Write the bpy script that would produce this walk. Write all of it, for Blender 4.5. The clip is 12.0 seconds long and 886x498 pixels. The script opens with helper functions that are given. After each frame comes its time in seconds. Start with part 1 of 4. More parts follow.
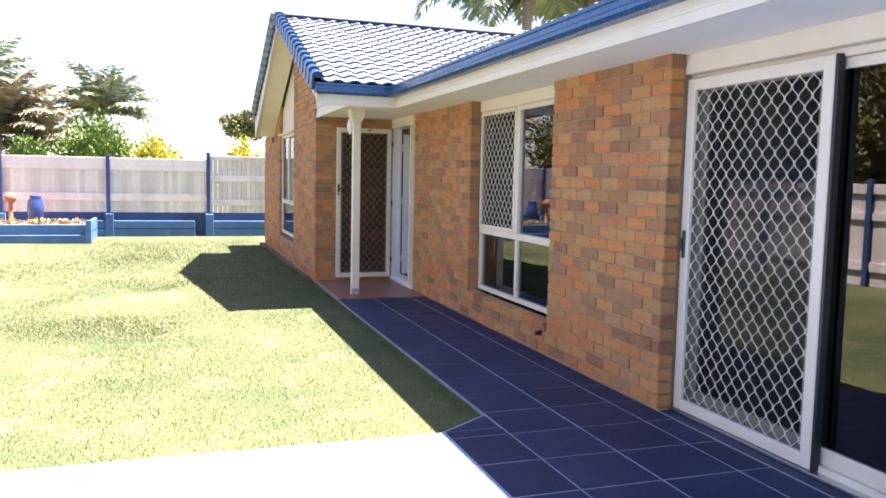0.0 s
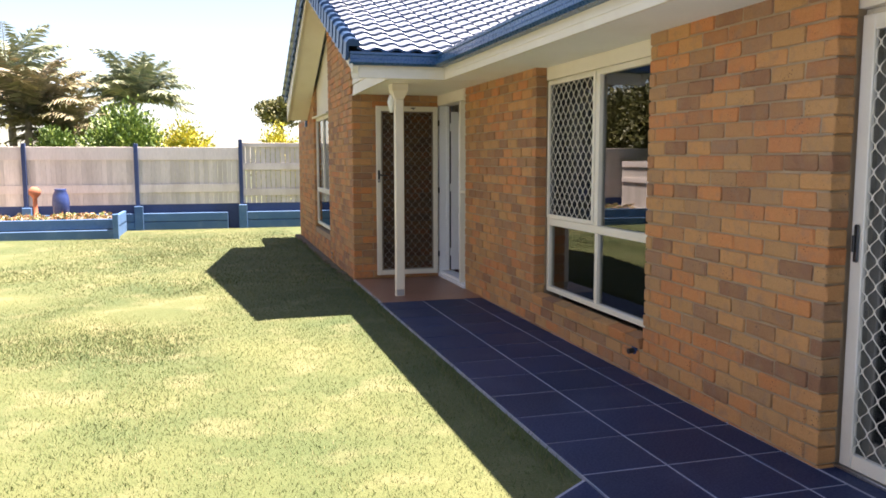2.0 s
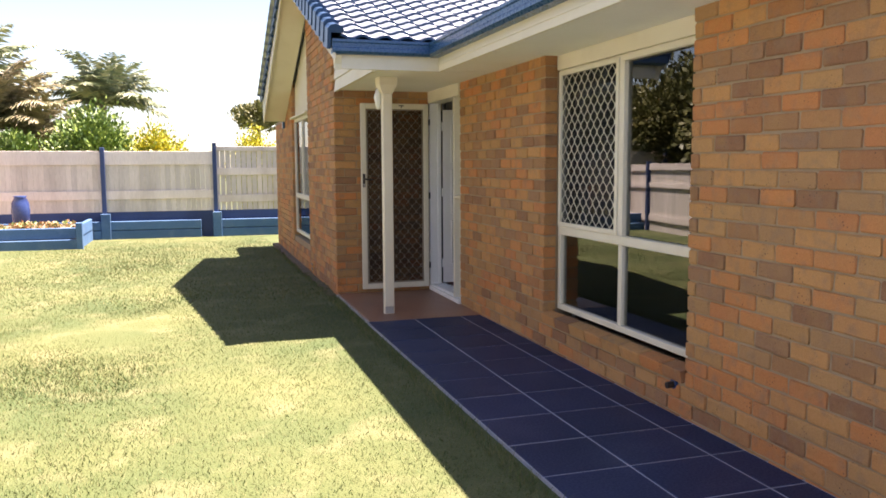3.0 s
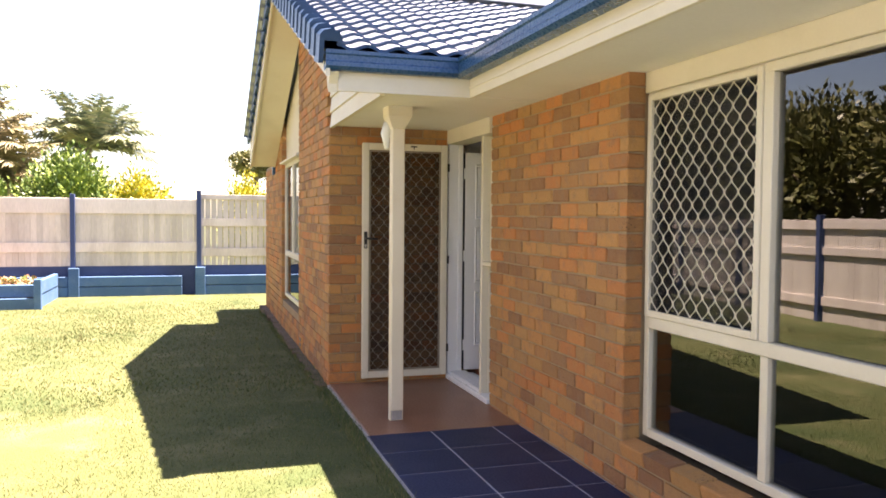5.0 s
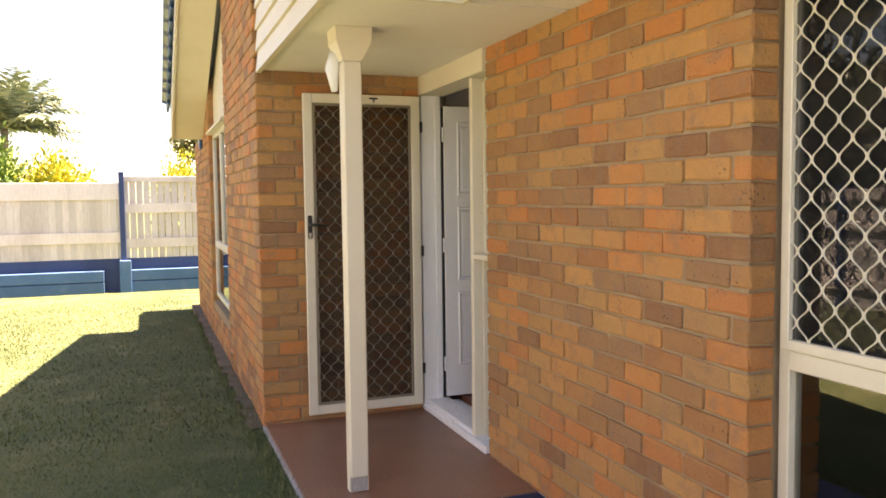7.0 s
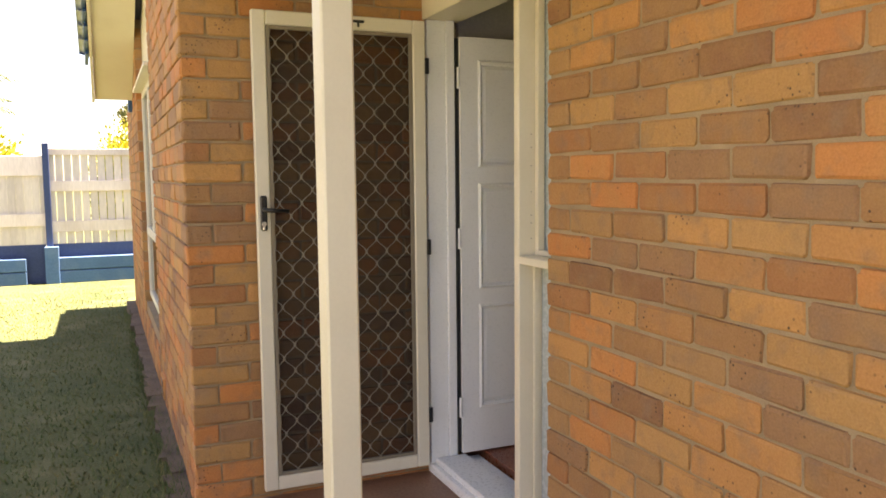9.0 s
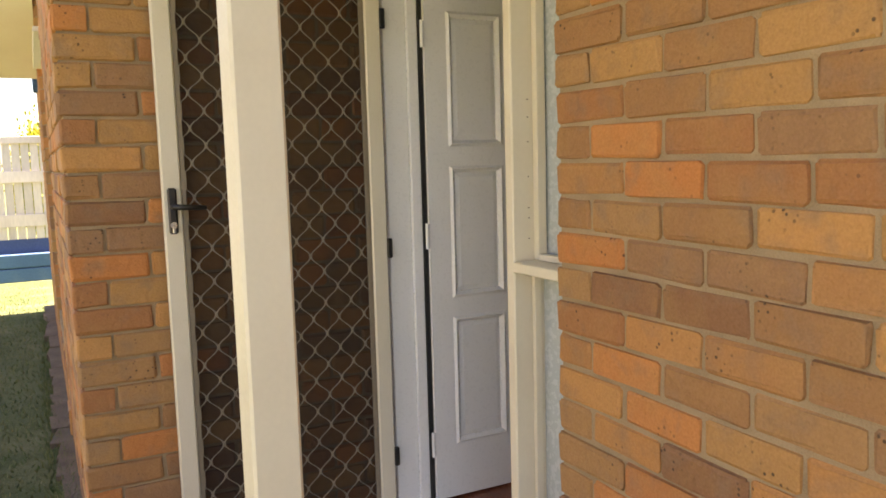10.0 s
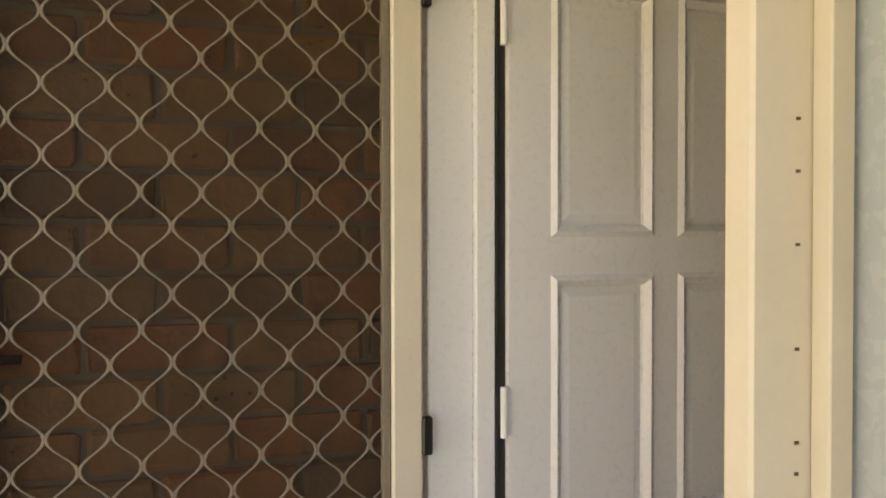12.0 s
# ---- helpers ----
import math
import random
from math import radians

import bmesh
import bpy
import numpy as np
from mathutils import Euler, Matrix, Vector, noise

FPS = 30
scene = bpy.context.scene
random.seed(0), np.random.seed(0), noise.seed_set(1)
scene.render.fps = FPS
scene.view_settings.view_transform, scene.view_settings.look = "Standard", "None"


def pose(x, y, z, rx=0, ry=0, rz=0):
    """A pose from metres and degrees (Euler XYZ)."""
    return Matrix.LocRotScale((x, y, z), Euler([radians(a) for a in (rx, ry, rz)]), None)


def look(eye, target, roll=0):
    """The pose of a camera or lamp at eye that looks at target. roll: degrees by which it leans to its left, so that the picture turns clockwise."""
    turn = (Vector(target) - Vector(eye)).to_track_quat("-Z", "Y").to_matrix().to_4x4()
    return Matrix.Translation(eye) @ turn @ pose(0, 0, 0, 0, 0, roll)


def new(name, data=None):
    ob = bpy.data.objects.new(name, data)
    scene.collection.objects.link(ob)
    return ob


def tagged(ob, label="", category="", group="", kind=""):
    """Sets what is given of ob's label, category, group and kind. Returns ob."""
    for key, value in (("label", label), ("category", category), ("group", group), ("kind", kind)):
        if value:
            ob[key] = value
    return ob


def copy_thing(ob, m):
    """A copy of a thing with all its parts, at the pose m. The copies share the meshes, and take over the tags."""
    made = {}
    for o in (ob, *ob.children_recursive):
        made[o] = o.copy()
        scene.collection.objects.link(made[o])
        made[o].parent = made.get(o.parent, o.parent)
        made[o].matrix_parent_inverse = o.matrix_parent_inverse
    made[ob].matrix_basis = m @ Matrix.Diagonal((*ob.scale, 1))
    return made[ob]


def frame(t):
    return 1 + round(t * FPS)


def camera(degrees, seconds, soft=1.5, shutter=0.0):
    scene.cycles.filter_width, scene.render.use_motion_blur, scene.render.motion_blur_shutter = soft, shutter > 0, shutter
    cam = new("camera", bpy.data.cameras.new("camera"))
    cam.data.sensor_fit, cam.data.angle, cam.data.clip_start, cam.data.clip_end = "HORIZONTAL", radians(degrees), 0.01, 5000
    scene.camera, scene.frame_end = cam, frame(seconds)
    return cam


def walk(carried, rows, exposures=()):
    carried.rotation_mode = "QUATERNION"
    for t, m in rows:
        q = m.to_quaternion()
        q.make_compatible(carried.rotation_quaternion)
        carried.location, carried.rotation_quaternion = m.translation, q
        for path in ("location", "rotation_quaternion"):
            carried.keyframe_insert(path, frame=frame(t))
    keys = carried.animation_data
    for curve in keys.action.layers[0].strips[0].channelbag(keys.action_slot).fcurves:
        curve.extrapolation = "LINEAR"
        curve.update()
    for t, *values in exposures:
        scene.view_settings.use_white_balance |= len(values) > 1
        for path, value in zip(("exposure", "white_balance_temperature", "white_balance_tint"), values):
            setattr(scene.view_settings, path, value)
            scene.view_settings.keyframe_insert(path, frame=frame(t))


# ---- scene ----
cam = camera(58.3, 12.0, soft=1.7)
PATH = [
    (0, (0.265, -0.709, 1.509), (0.905, 1.178, 1.33), 1.2),
    (0.5, (0.324, -0.464, 1.496), (0.919, 1.434, 1.286), 0.1),
    (1, (0.34, -0.128, 1.496), (0.901, 1.781, 1.292), -0.3),
    (1.5, (0.407, 0.227, 1.49), (1.011, 2.123, 1.281), -1.0),
    (2, (0.498, 0.614, 1.503), (1.043, 2.526, 1.282), -0.1),
    (2.5, (0.546, 1.062, 1.493), (1.125, 2.969, 1.321), 0.8),
    (3, (0.612, 1.52, 1.471), (1.206, 3.418, 1.263), -0.3),
    (3.2, (0.654, 1.714, 1.471), (1.189, 3.628, 1.249), 1.0),
    (4.8, (0.983, 3.261, 1.526), (1.588, 5.161, 1.362), 0.6),
    (5, (1.011, 3.459, 1.525), (1.607, 5.366, 1.444), 0.5),
    (5.5, (1.11, 3.929, 1.545), (1.792, 5.802, 1.391), -0.9),
    (6, (1.277, 4.386, 1.511), (1.964, 6.257, 1.342), 0.5),
    (6.5, (1.384, 4.841, 1.503), (2.095, 6.708, 1.414), -0.1),
    (7, (1.468, 5.305, 1.49), (2.167, 7.174, 1.362), -0.7),
    (7.2, (1.498, 5.491, 1.483), (2.205, 7.359, 1.382), -0.4),
    (8.8, (1.777, 6.858, 1.457), (2.557, 8.694, 1.317), -0.6),
    (9, (1.828, 7.002, 1.464), (2.614, 8.832, 1.281), -0.6),
    (9.5, (1.929, 7.404, 1.464), (2.79, 9.202, 1.297), -0.1),
    (10, (2.082, 7.741, 1.457), (2.982, 9.513, 1.232), -1.6),
    (10.5, (2.309, 8.055, 1.493), (3.077, 9.889, 1.273), -0.1),
    (11, (2.498, 8.393, 1.5), (3.205, 10.256, 1.329), 0.1),
    (11.5, (2.626, 8.771, 1.519), (3.32, 10.641, 1.367), -0.6),
    (12, (2.772, 9.088, 1.51), (3.462, 10.964, 1.474), -0.1),
]
walk(cam, [(t, look(eye, target, roll)) for t, eye, target, roll in PATH],
     [(0.0, 2.93, 6150, 29), (2.0, 2.5, 6800, 24), (3.0, 2.52, 7000, 26), (5.0, 2.95, 7500, 28), (7.0, 3.2, 8000, 28), (9.0, 3.3, 8100, 26), (10.5, 3.35, 8000, 24), (12.0, 3.7, 8200, 26)])

# ---- world and sun ----
SUN_DIR = Vector((-0.35, -0.02, -1.0)).normalized()      # the way the sunlight travels
world = bpy.data.worlds.new("sky")
scene.world = world
world.use_nodes = True
wn = world.node_tree.nodes
sky = wn.new("ShaderNodeTexSky")
sky.sky_type = "NISHITA"
sky.sun_disc = False
sky.sun_elevation = math.asin(-SUN_DIR.z)
sky.sun_rotation = radians(90)
sky.dust_density = 0.7
sky.air_density = 1.0
sky.ozone_density = 1.0
wn["Background"].inputs["Strength"].default_value = 0.052
world.node_tree.links.new(sky.outputs[0], wn["Background"].inputs["Color"])
sun = new("sun", bpy.data.lights.new("sun", "SUN"))
sun.data.energy = 5.0
sun.data.angle = radians(0.5)
sun.data.color = (1.0, 0.95, 0.86)
sun.matrix_basis = look((0, 0, 20), Vector((0, 0, 20)) + SUN_DIR)


# ---- materials ----
def material(name, a, b, rough=0.6, scale=6.0, fine=60.0, bump=0.15, rand=0.0, island=False, metal=0.0, spec=0.5,
             stain=None, stain_scale=1.5, stain_amount=0.35, ramp=None, depth=0.004, coat=0.0, stretch=(1, 1, 1), grain=0.25):
    """Two colours mixed by noise at two scales, with stains, grain and fine relief, at real-world size."""
    m = bpy.data.materials.new(name)
    m.use_nodes = True
    nt = m.node_tree
    n, l = nt.nodes, nt.links
    bs = n["Principled BSDF"]
    bs.inputs["Metallic"].default_value = metal
    bs.inputs["Specular IOR Level"].default_value = spec
    bs.inputs["Coat Weight"].default_value = coat
    geo = n.new("ShaderNodeNewGeometry")
    vm = n.new("ShaderNodeVectorMath")
    vm.operation = "MULTIPLY"
    vm.inputs[1].default_value = stretch
    l.new(geo.outputs["Position"], vm.inputs[0])

    def noise_at(s, detail=4.0):
        t = n.new("ShaderNodeTexNoise")
        t.inputs["Scale"].default_value = s
        t.inputs["Detail"].default_value = detail
        l.new(vm.outputs[0], t.inputs["Vector"])
        return t

    def mix(kind, fac, c1, c2):
        x = n.new("ShaderNodeMix")
        x.data_type, x.blend_type = "RGBA", kind
        for sock, v in ((x.inputs[0], fac), (x.inputs[6], c1), (x.inputs[7], c2)):
            if isinstance(v, bpy.types.NodeSocket):
                l.new(v, sock)
            else:
                sock.default_value = v if isinstance(v, float) else (*v, 1)
        return x.outputs[2]

    def mapped(sock, lo, hi, to0=0.0, to1=1.0):
        r = n.new("ShaderNodeMapRange")
        r.inputs[1].default_value, r.inputs[2].default_value = lo, hi
        r.inputs[3].default_value, r.inputs[4].default_value = to0, to1
        l.new(sock, r.inputs[0])
        return r.outputs[0]

    big, small = noise_at(scale), noise_at(fine, 6.0)
    if ramp:
        cr = n.new("ShaderNodeValToRGB")
        cr.color_ramp.interpolation = "CONSTANT" if len(ramp) > 5 else "LINEAR"
        while len(cr.color_ramp.elements) < len(ramp):
            cr.color_ramp.elements.new(0.5)
        for k, c in enumerate(ramp):
            cr.color_ramp.elements[k].position = k / len(ramp)
            cr.color_ramp.elements[k].color = (*c, 1)
        src = geo.outputs["Random Per Island"] if island else n.new("ShaderNodeObjectInfo").outputs["Random"]
        l.new(src, cr.inputs[0])
        col = mix("MIX", mapped(big.outputs[0], 0.45, 0.8, 0.0, 0.5), cr.outputs[0], b)
    else:
        col = mix("MIX", mapped(big.outputs[0], 0.3, 0.7), a, b)
        if rand:
            src = geo.outputs["Random Per Island"] if island else n.new("ShaderNodeObjectInfo").outputs["Random"]
            hv = n.new("ShaderNodeHueSaturation")
            l.new(mapped(src, 0, 1, 1 - rand, 1 + rand), hv.inputs["Value"])
            l.new(col, hv.inputs["Color"])
            col = hv.outputs[0]
    if stain:
        st = noise_at(stain_scale, 8.0)
        col = mix("MIX", mapped(st.outputs[0], 0.52, 0.72, 0.0, stain_amount), col, stain)
    col = mix("MULTIPLY", mapped(small.outputs[0], 0.35, 0.65, 0.0, grain), col, (0.55, 0.55, 0.55))
    l.new(col, bs.inputs["Base Color"])
    l.new(mapped(small.outputs[0], 0.3, 0.7, max(rough - 0.08, 0.03), min(rough + 0.1, 1.0)), bs.inputs["Roughness"])
    if depth < 0.0035 and bump >= 0.5:
        lump = n.new("ShaderNodeBump")
        lump.inputs["Strength"].default_value, lump.inputs["Distance"].default_value = 0.7, 0.012
        l.new(noise_at(28.0, 5.0).outputs[0], lump.inputs["Height"])
    else:
        lump = None
    bp = n.new("ShaderNodeBump")
    if lump:
        l.new(lump.outputs[0], bp.inputs["Normal"])
    bp.inputs["Strength"].default_value = bump
    bp.inputs["Distance"].default_value = depth
    l.new(small.outputs[0], bp.inputs["Height"])
    l.new(bp.outputs[0], bs.inputs["Normal"])
    return m


def speckled(m, colour, scale, low, amount):
    """Adds dark burnt specks to a material."""
    nt = m.node_tree
    n, l = nt.nodes, nt.links
    bs = n["Principled BSDF"]
    old = bs.inputs["Base Color"].links[0].from_socket
    geo = n.new("ShaderNodeNewGeometry")
    v = n.new("ShaderNodeTexVoronoi")
    v.inputs["Scale"].default_value = scale
    v.inputs["Randomness"].default_value = 1.0
    l.new(geo.outputs["Position"], v.inputs["Vector"])
    patch = n.new("ShaderNodeTexNoise")
    patch.inputs["Scale"].default_value = 7.0
    l.new(geo.outputs["Position"], patch.inputs["Vector"])
    r = n.new("ShaderNodeMapRange")
    r.inputs[1].default_value, r.inputs[2].default_value = low, low * 0.6
    l.new(v.outputs["Distance"], r.inputs[0])
    r2 = n.new("ShaderNodeMapRange")
    r2.inputs[1].default_value, r2.inputs[2].default_value = 0.54, 0.66
    r2.inputs[4].default_value = amount
    l.new(patch.outputs[0], r2.inputs[0])
    mu = n.new("ShaderNodeMath")
    mu.operation = "MULTIPLY"
    l.new(r.outputs[0], mu.inputs[0])
    l.new(r2.outputs[0], mu.inputs[1])
    x = n.new("ShaderNodeMix")
    x.data_type = "RGBA"
    l.new(mu.outputs[0], x.inputs[0])
    l.new(old, x.inputs[6])
    x.inputs[7].default_value = (*colour, 1)
    l.new(x.outputs[2], bs.inputs["Base Color"])
    return m


def glass_material(name, tint, ior=1.52):
    m = bpy.data.materials.new(name)
    m.use_nodes = True
    n, l = m.node_tree.nodes, m.node_tree.links
    n.remove(n["Principled BSDF"])
    tr = n.new("ShaderNodeBsdfTransparent")
    tr.inputs[0].default_value = (*tint, 1)
    gl = n.new("ShaderNodeBsdfGlossy")
    gl.inputs["Roughness"].default_value = 0.0
    fr = n.new("ShaderNodeFresnel")
    fr.inputs["IOR"].default_value = ior
    mx = n.new("ShaderNodeMixShader")
    l.new(fr.outputs[0], mx.inputs[0])
    l.new(tr.outputs[0], mx.inputs[1])
    l.new(gl.outputs[0], mx.inputs[2])
    l.new(mx.outputs[0], n["Material Output"].inputs["Surface"])
    return m


def gauze_material(name, colour, cover):
    """A woven insect screen, too fine to see thread by thread."""
    m = bpy.data.materials.new(name)
    m.use_nodes = True
    n, l = m.node_tree.nodes, m.node_tree.links
    bs = n["Principled BSDF"]
    bs.inputs["Base Color"].default_value = (*colour, 1)
    bs.inputs["Roughness"].default_value = 0.8
    tr = n.new("ShaderNodeBsdfTransparent")
    mx = n.new("ShaderNodeMixShader")
    mx.inputs[0].default_value = cover
    l.new(tr.outputs[0], mx.inputs[1])
    l.new(bs.outputs[0], mx.inputs[2])
    l.new(mx.outputs[0], n["Material Output"].inputs["Surface"])
    return m


BRICK_TONES = [(0.523, 0.196, 0.058), (0.444, 0.230, 0.080), (0.349, 0.171, 0.068), (0.549, 0.217, 0.066), (0.275, 0.129, 0.058), (0.470, 0.247, 0.088),
               (0.392, 0.209, 0.084), (0.523, 0.255, 0.084), (0.323, 0.167, 0.078), (0.488, 0.188, 0.061), (0.427, 0.201, 0.072), (0.374, 0.159, 0.059), (0.497, 0.230, 0.076)]
M_BRICK = speckled(material("brick_clay", None, (0.43, 0.235, 0.085), 0.8, 8, 160, 0.5, ramp=BRICK_TONES, depth=0.003,
                            stain=(0.25, 0.16, 0.10), stain_scale=13, stain_amount=0.5), (0.05, 0.028, 0.018), 55, 0.25, 0.85)
M_BRICK_FAR = material("brick_clay_far", None, (0.43, 0.235, 0.085), 0.8, 8, 160, 0.5, ramp=BRICK_TONES, island=True, depth=0.003,
                       stain=(0.25, 0.16, 0.10), stain_scale=9, stain_amount=0.3)
M_MORTAR = material("mortar", (0.40, 0.285, 0.165), (0.31, 0.22, 0.13), 0.95, 9, 220, 0.6, depth=0.004)
M_CREAM = material("cream_paint", (0.74, 0.68, 0.53), (0.71, 0.64, 0.49), 0.45, 3, 90, 0.05, grain=0.05, stain=(0.55, 0.47, 0.33), stain_scale=4, stain_amount=0.18)
M_CREAM_ALU = material("cream_aluminium", (0.73, 0.68, 0.55), (0.70, 0.645, 0.51), 0.32, 3, 140, 0.03, grain=0.05, stain=(0.5, 0.43, 0.3), stain_scale=6, stain_amount=0.12)
M_WHITE = material("white_gloss_paint", (0.84, 0.84, 0.83), (0.81, 0.81, 0.79), 0.3, 2.5, 70, 0.05, grain=0.05, stain=(0.66, 0.63, 0.57), stain_scale=3, stain_amount=0.1)
M_SOFFIT = material("soffit_paint", (0.84, 0.81, 0.74), (0.81, 0.78, 0.70), 0.7, 1.2, 50, 0.05, grain=0.05, stain=(0.6, 0.54, 0.42), stain_scale=2, stain_amount=0.15)
M_BLUE = material("blue_gutter_paint", (0.018, 0.072, 0.17), (0.026, 0.09, 0.20), 0.28, 2, 60, 0.04, grain=0.05, stain=(0.10, 0.15, 0.22), stain_scale=4, stain_amount=0.25)
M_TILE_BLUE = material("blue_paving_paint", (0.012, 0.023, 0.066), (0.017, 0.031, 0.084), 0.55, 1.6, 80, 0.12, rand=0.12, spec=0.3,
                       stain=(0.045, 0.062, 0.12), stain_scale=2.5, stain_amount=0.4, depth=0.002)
# Same blue tile as above, with the sun's brightness put into its colour
M_TILE_SUNLIT = material("blue_paving_sunlit", (0.072, 0.115, 0.215), (0.085, 0.13, 0.235), 0.5, 1.6, 80, 0.12, rand=0.08, stain=(0.10, 0.16, 0.26), stain_scale=2.5, stain_amount=0.4, depth=0.002)
M_GROUT = material("grout", (0.42, 0.42, 0.46), (0.30, 0.31, 0.36), 0.9, 3, 120, 0.3)
M_TERRA = material("terracotta_paint", (0.29, 0.145, 0.088), (0.24, 0.12, 0.075), 0.38, 1.8, 70, 0.08, stain=(0.42, 0.23, 0.15), stain_scale=3, stain_amount=0.3)
M_CONC = material("concrete_edge", (0.45, 0.43, 0.40), (0.36, 0.34, 0.31), 0.9, 5, 90, 0.4)
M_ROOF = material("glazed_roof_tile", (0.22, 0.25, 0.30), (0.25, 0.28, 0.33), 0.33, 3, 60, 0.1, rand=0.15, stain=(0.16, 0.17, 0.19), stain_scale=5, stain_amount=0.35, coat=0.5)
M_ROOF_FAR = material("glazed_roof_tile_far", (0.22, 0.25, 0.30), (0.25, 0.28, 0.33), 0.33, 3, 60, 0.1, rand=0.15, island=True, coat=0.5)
# Blue of the verge tiles, reused as painted shade on the roof tiles' lower edges
M_BARGE_AND_SHADE = material("barge_paint_and_edge_shade", (0.016, 0.05, 0.115), (0.024, 0.066, 0.14), 0.35, 4, 60, 0.1, rand=0.1)
M_SOIL = material("lawn_soil", (0.05, 0.075, 0.018), (0.11, 0.118, 0.036), 0.95, 0.8, 70, 0.7, stain=(0.26, 0.22, 0.11), stain_scale=2.2, stain_amount=0.4, depth=0.02)
M_GRASS = material("grass_blades", None, (0.10, 0.145, 0.03), 0.7, 0.7, 6, 0.0, ramp=[(0.044, 0.082, 0.015), (0.062, 0.102, 0.02), (0.098, 0.125, 0.03), (0.18, 0.175, 0.065)], island=True)
M_DIRT = material("bare_dirt", (0.12, 0.09, 0.06), (0.2, 0.15, 0.10), 0.95, 6, 80, 0.8, depth=0.02)
M_FENCE = material("fence_whitewash", (0.78, 0.70, 0.63), (0.70, 0.62, 0.55), 0.85, 3, 40, 0.3, rand=0.08, stain=(0.42, 0.34, 0.27), stain_scale=3, stain_amount=0.35, stretch=(1, 1, 0.2))
M_PALING = material("weathered_paling", (0.70, 0.64, 0.57), (0.62, 0.56, 0.49), 0.9, 3, 40, 0.3, rand=0.12, stain=(0.36, 0.30, 0.25), stain_scale=3, stain_amount=0.35, stretch=(1, 1, 0.2))
M_FENCE_BLUE = material("fence_blue_paint", (0.045, 0.12, 0.25), (0.06, 0.15, 0.29), 0.75, 2, 40, 0.3, rand=0.15, stain=(0.14, 0.22, 0.32), stain_scale=3, stain_amount=0.4)
M_NAVY = material("navy_timber", (0.03, 0.055, 0.14), (0.04, 0.07, 0.17), 0.8, 2, 40, 0.3, rand=0.15)
M_BLACK = material("black_plastic", (0.012, 0.012, 0.012), (0.02, 0.02, 0.02), 0.35, 20, 200, 0.05)
M_STEEL = material("steel", (0.6, 0.6, 0.58), (0.5, 0.5, 0.48), 0.3, 20, 200, 0.05, metal=1.0)
M_GLASS = glass_material("window_glass", (0.66, 0.68, 0.66), 2.15)
M_FROST = material("obscure_glass", (0.43, 0.48, 0.49), (0.41, 0.46, 0.475), 0.25, 1.5, 60, 0.05, grain=0.04)
M_GAUZE = gauze_material("insect_screen", (0.008, 0.007, 0.006), 0.38)
M_GRILLE = material("grille_bronze", (0.26, 0.215, 0.155), (0.22, 0.18, 0.13), 0.45, 8, 150, 0.05)
M_PLASTER = material("interior_plaster", (0.62, 0.58, 0.50), (0.58, 0.54, 0.46), 0.9, 2, 60, 0.05)
M_FLOOR = material("red_timber_floor", (0.28, 0.075, 0.03), (0.2, 0.055, 0.022), 0.3, 4, 60, 0.05, stretch=(8, 1, 1))
M_BLIND = material("blind_slat", (0.2, 0.19, 0.18), (0.17, 0.165, 0.155), 0.5, 4, 90, 0.03)
M_CURTAIN = material("curtain_cloth", (0.24, 0.25, 0.27), (0.2, 0.21, 0.23), 0.95, 8, 300, 0.2)
M_BARK = material("palm_bark", (0.22, 0.18, 0.13), (0.3, 0.25, 0.19), 0.9, 6, 40, 0.6, stretch=(1, 1, 6), depth=0.02)
M_POT = material("blue_glazed_pot", (0.03, 0.05, 0.16), (0.04, 0.07, 0.2), 0.25, 6, 80, 0.05)
M_RED = material("red_terracotta", (0.4, 0.14, 0.07), (0.34, 0.12, 0.06), 0.8, 8, 90, 0.2)
M_ORANGE_ROOF = material("orange_roof_tile", (0.42, 0.13, 0.06), (0.34, 0.1, 0.05), 0.8, 3, 20, 0.4, rand=0.1, island=True)
M_RENDER = material("house_render", (0.62, 0.56, 0.46), (0.58, 0.52, 0.43), 0.9, 2, 40, 0.2)


def leaf_material(name, tones):
    return material(name, None, tones[0], 0.5, 0.6, 8, 0.0, ramp=tones, island=True)


M_PALM = leaf_material("palm_leaf", [(0.14, 0.19, 0.11), (0.19, 0.24, 0.14), (0.26, 0.30, 0.20), (0.34, 0.34, 0.2)])
M_PALM_DRY = leaf_material("palm_leaf_dry", [(0.14, 0.15, 0.07), (0.26, 0.21, 0.11), (0.33, 0.26, 0.15), (0.18, 0.17, 0.08)])
M_LEAF = leaf_material("shrub_leaf", [(0.05, 0.11, 0.02), (0.16, 0.24, 0.04), (0.30, 0.38, 0.07), (0.09, 0.16, 0.03)])
M_GOLD = leaf_material("golden_leaf", [(0.6, 0.5, 0.03), (0.66, 0.55, 0.05), (0.45, 0.42, 0.04), (0.25, 0.30, 0.04)])
M_DARKLEAF = leaf_material("tree_leaf", [(0.09, 0.10, 0.025), (0.14, 0.14, 0.04), (0.20, 0.18, 0.055), (0.11, 0.11, 0.03)])
M_FLOWER = leaf_material("flower_petals", [(0.55, 0.35, 0.08), (0.6, 0.5, 0.35), (0.5, 0.2, 0.08), (0.12, 0.2, 0.05)])


# ---- building helpers ----
def thing(name, at, label, category, group="", kind=""):
    e = new(name)
    e.empty_display_size = 0.1
    e.matrix_basis = Matrix.Translation(at)
    return tagged(e, label, category, group, kind)


def attach(ob, parent):
    if parent is not None:
        ob.parent = parent
        if parent.parent is None:
            ob.matrix_parent_inverse = parent.matrix_basis.inverted()


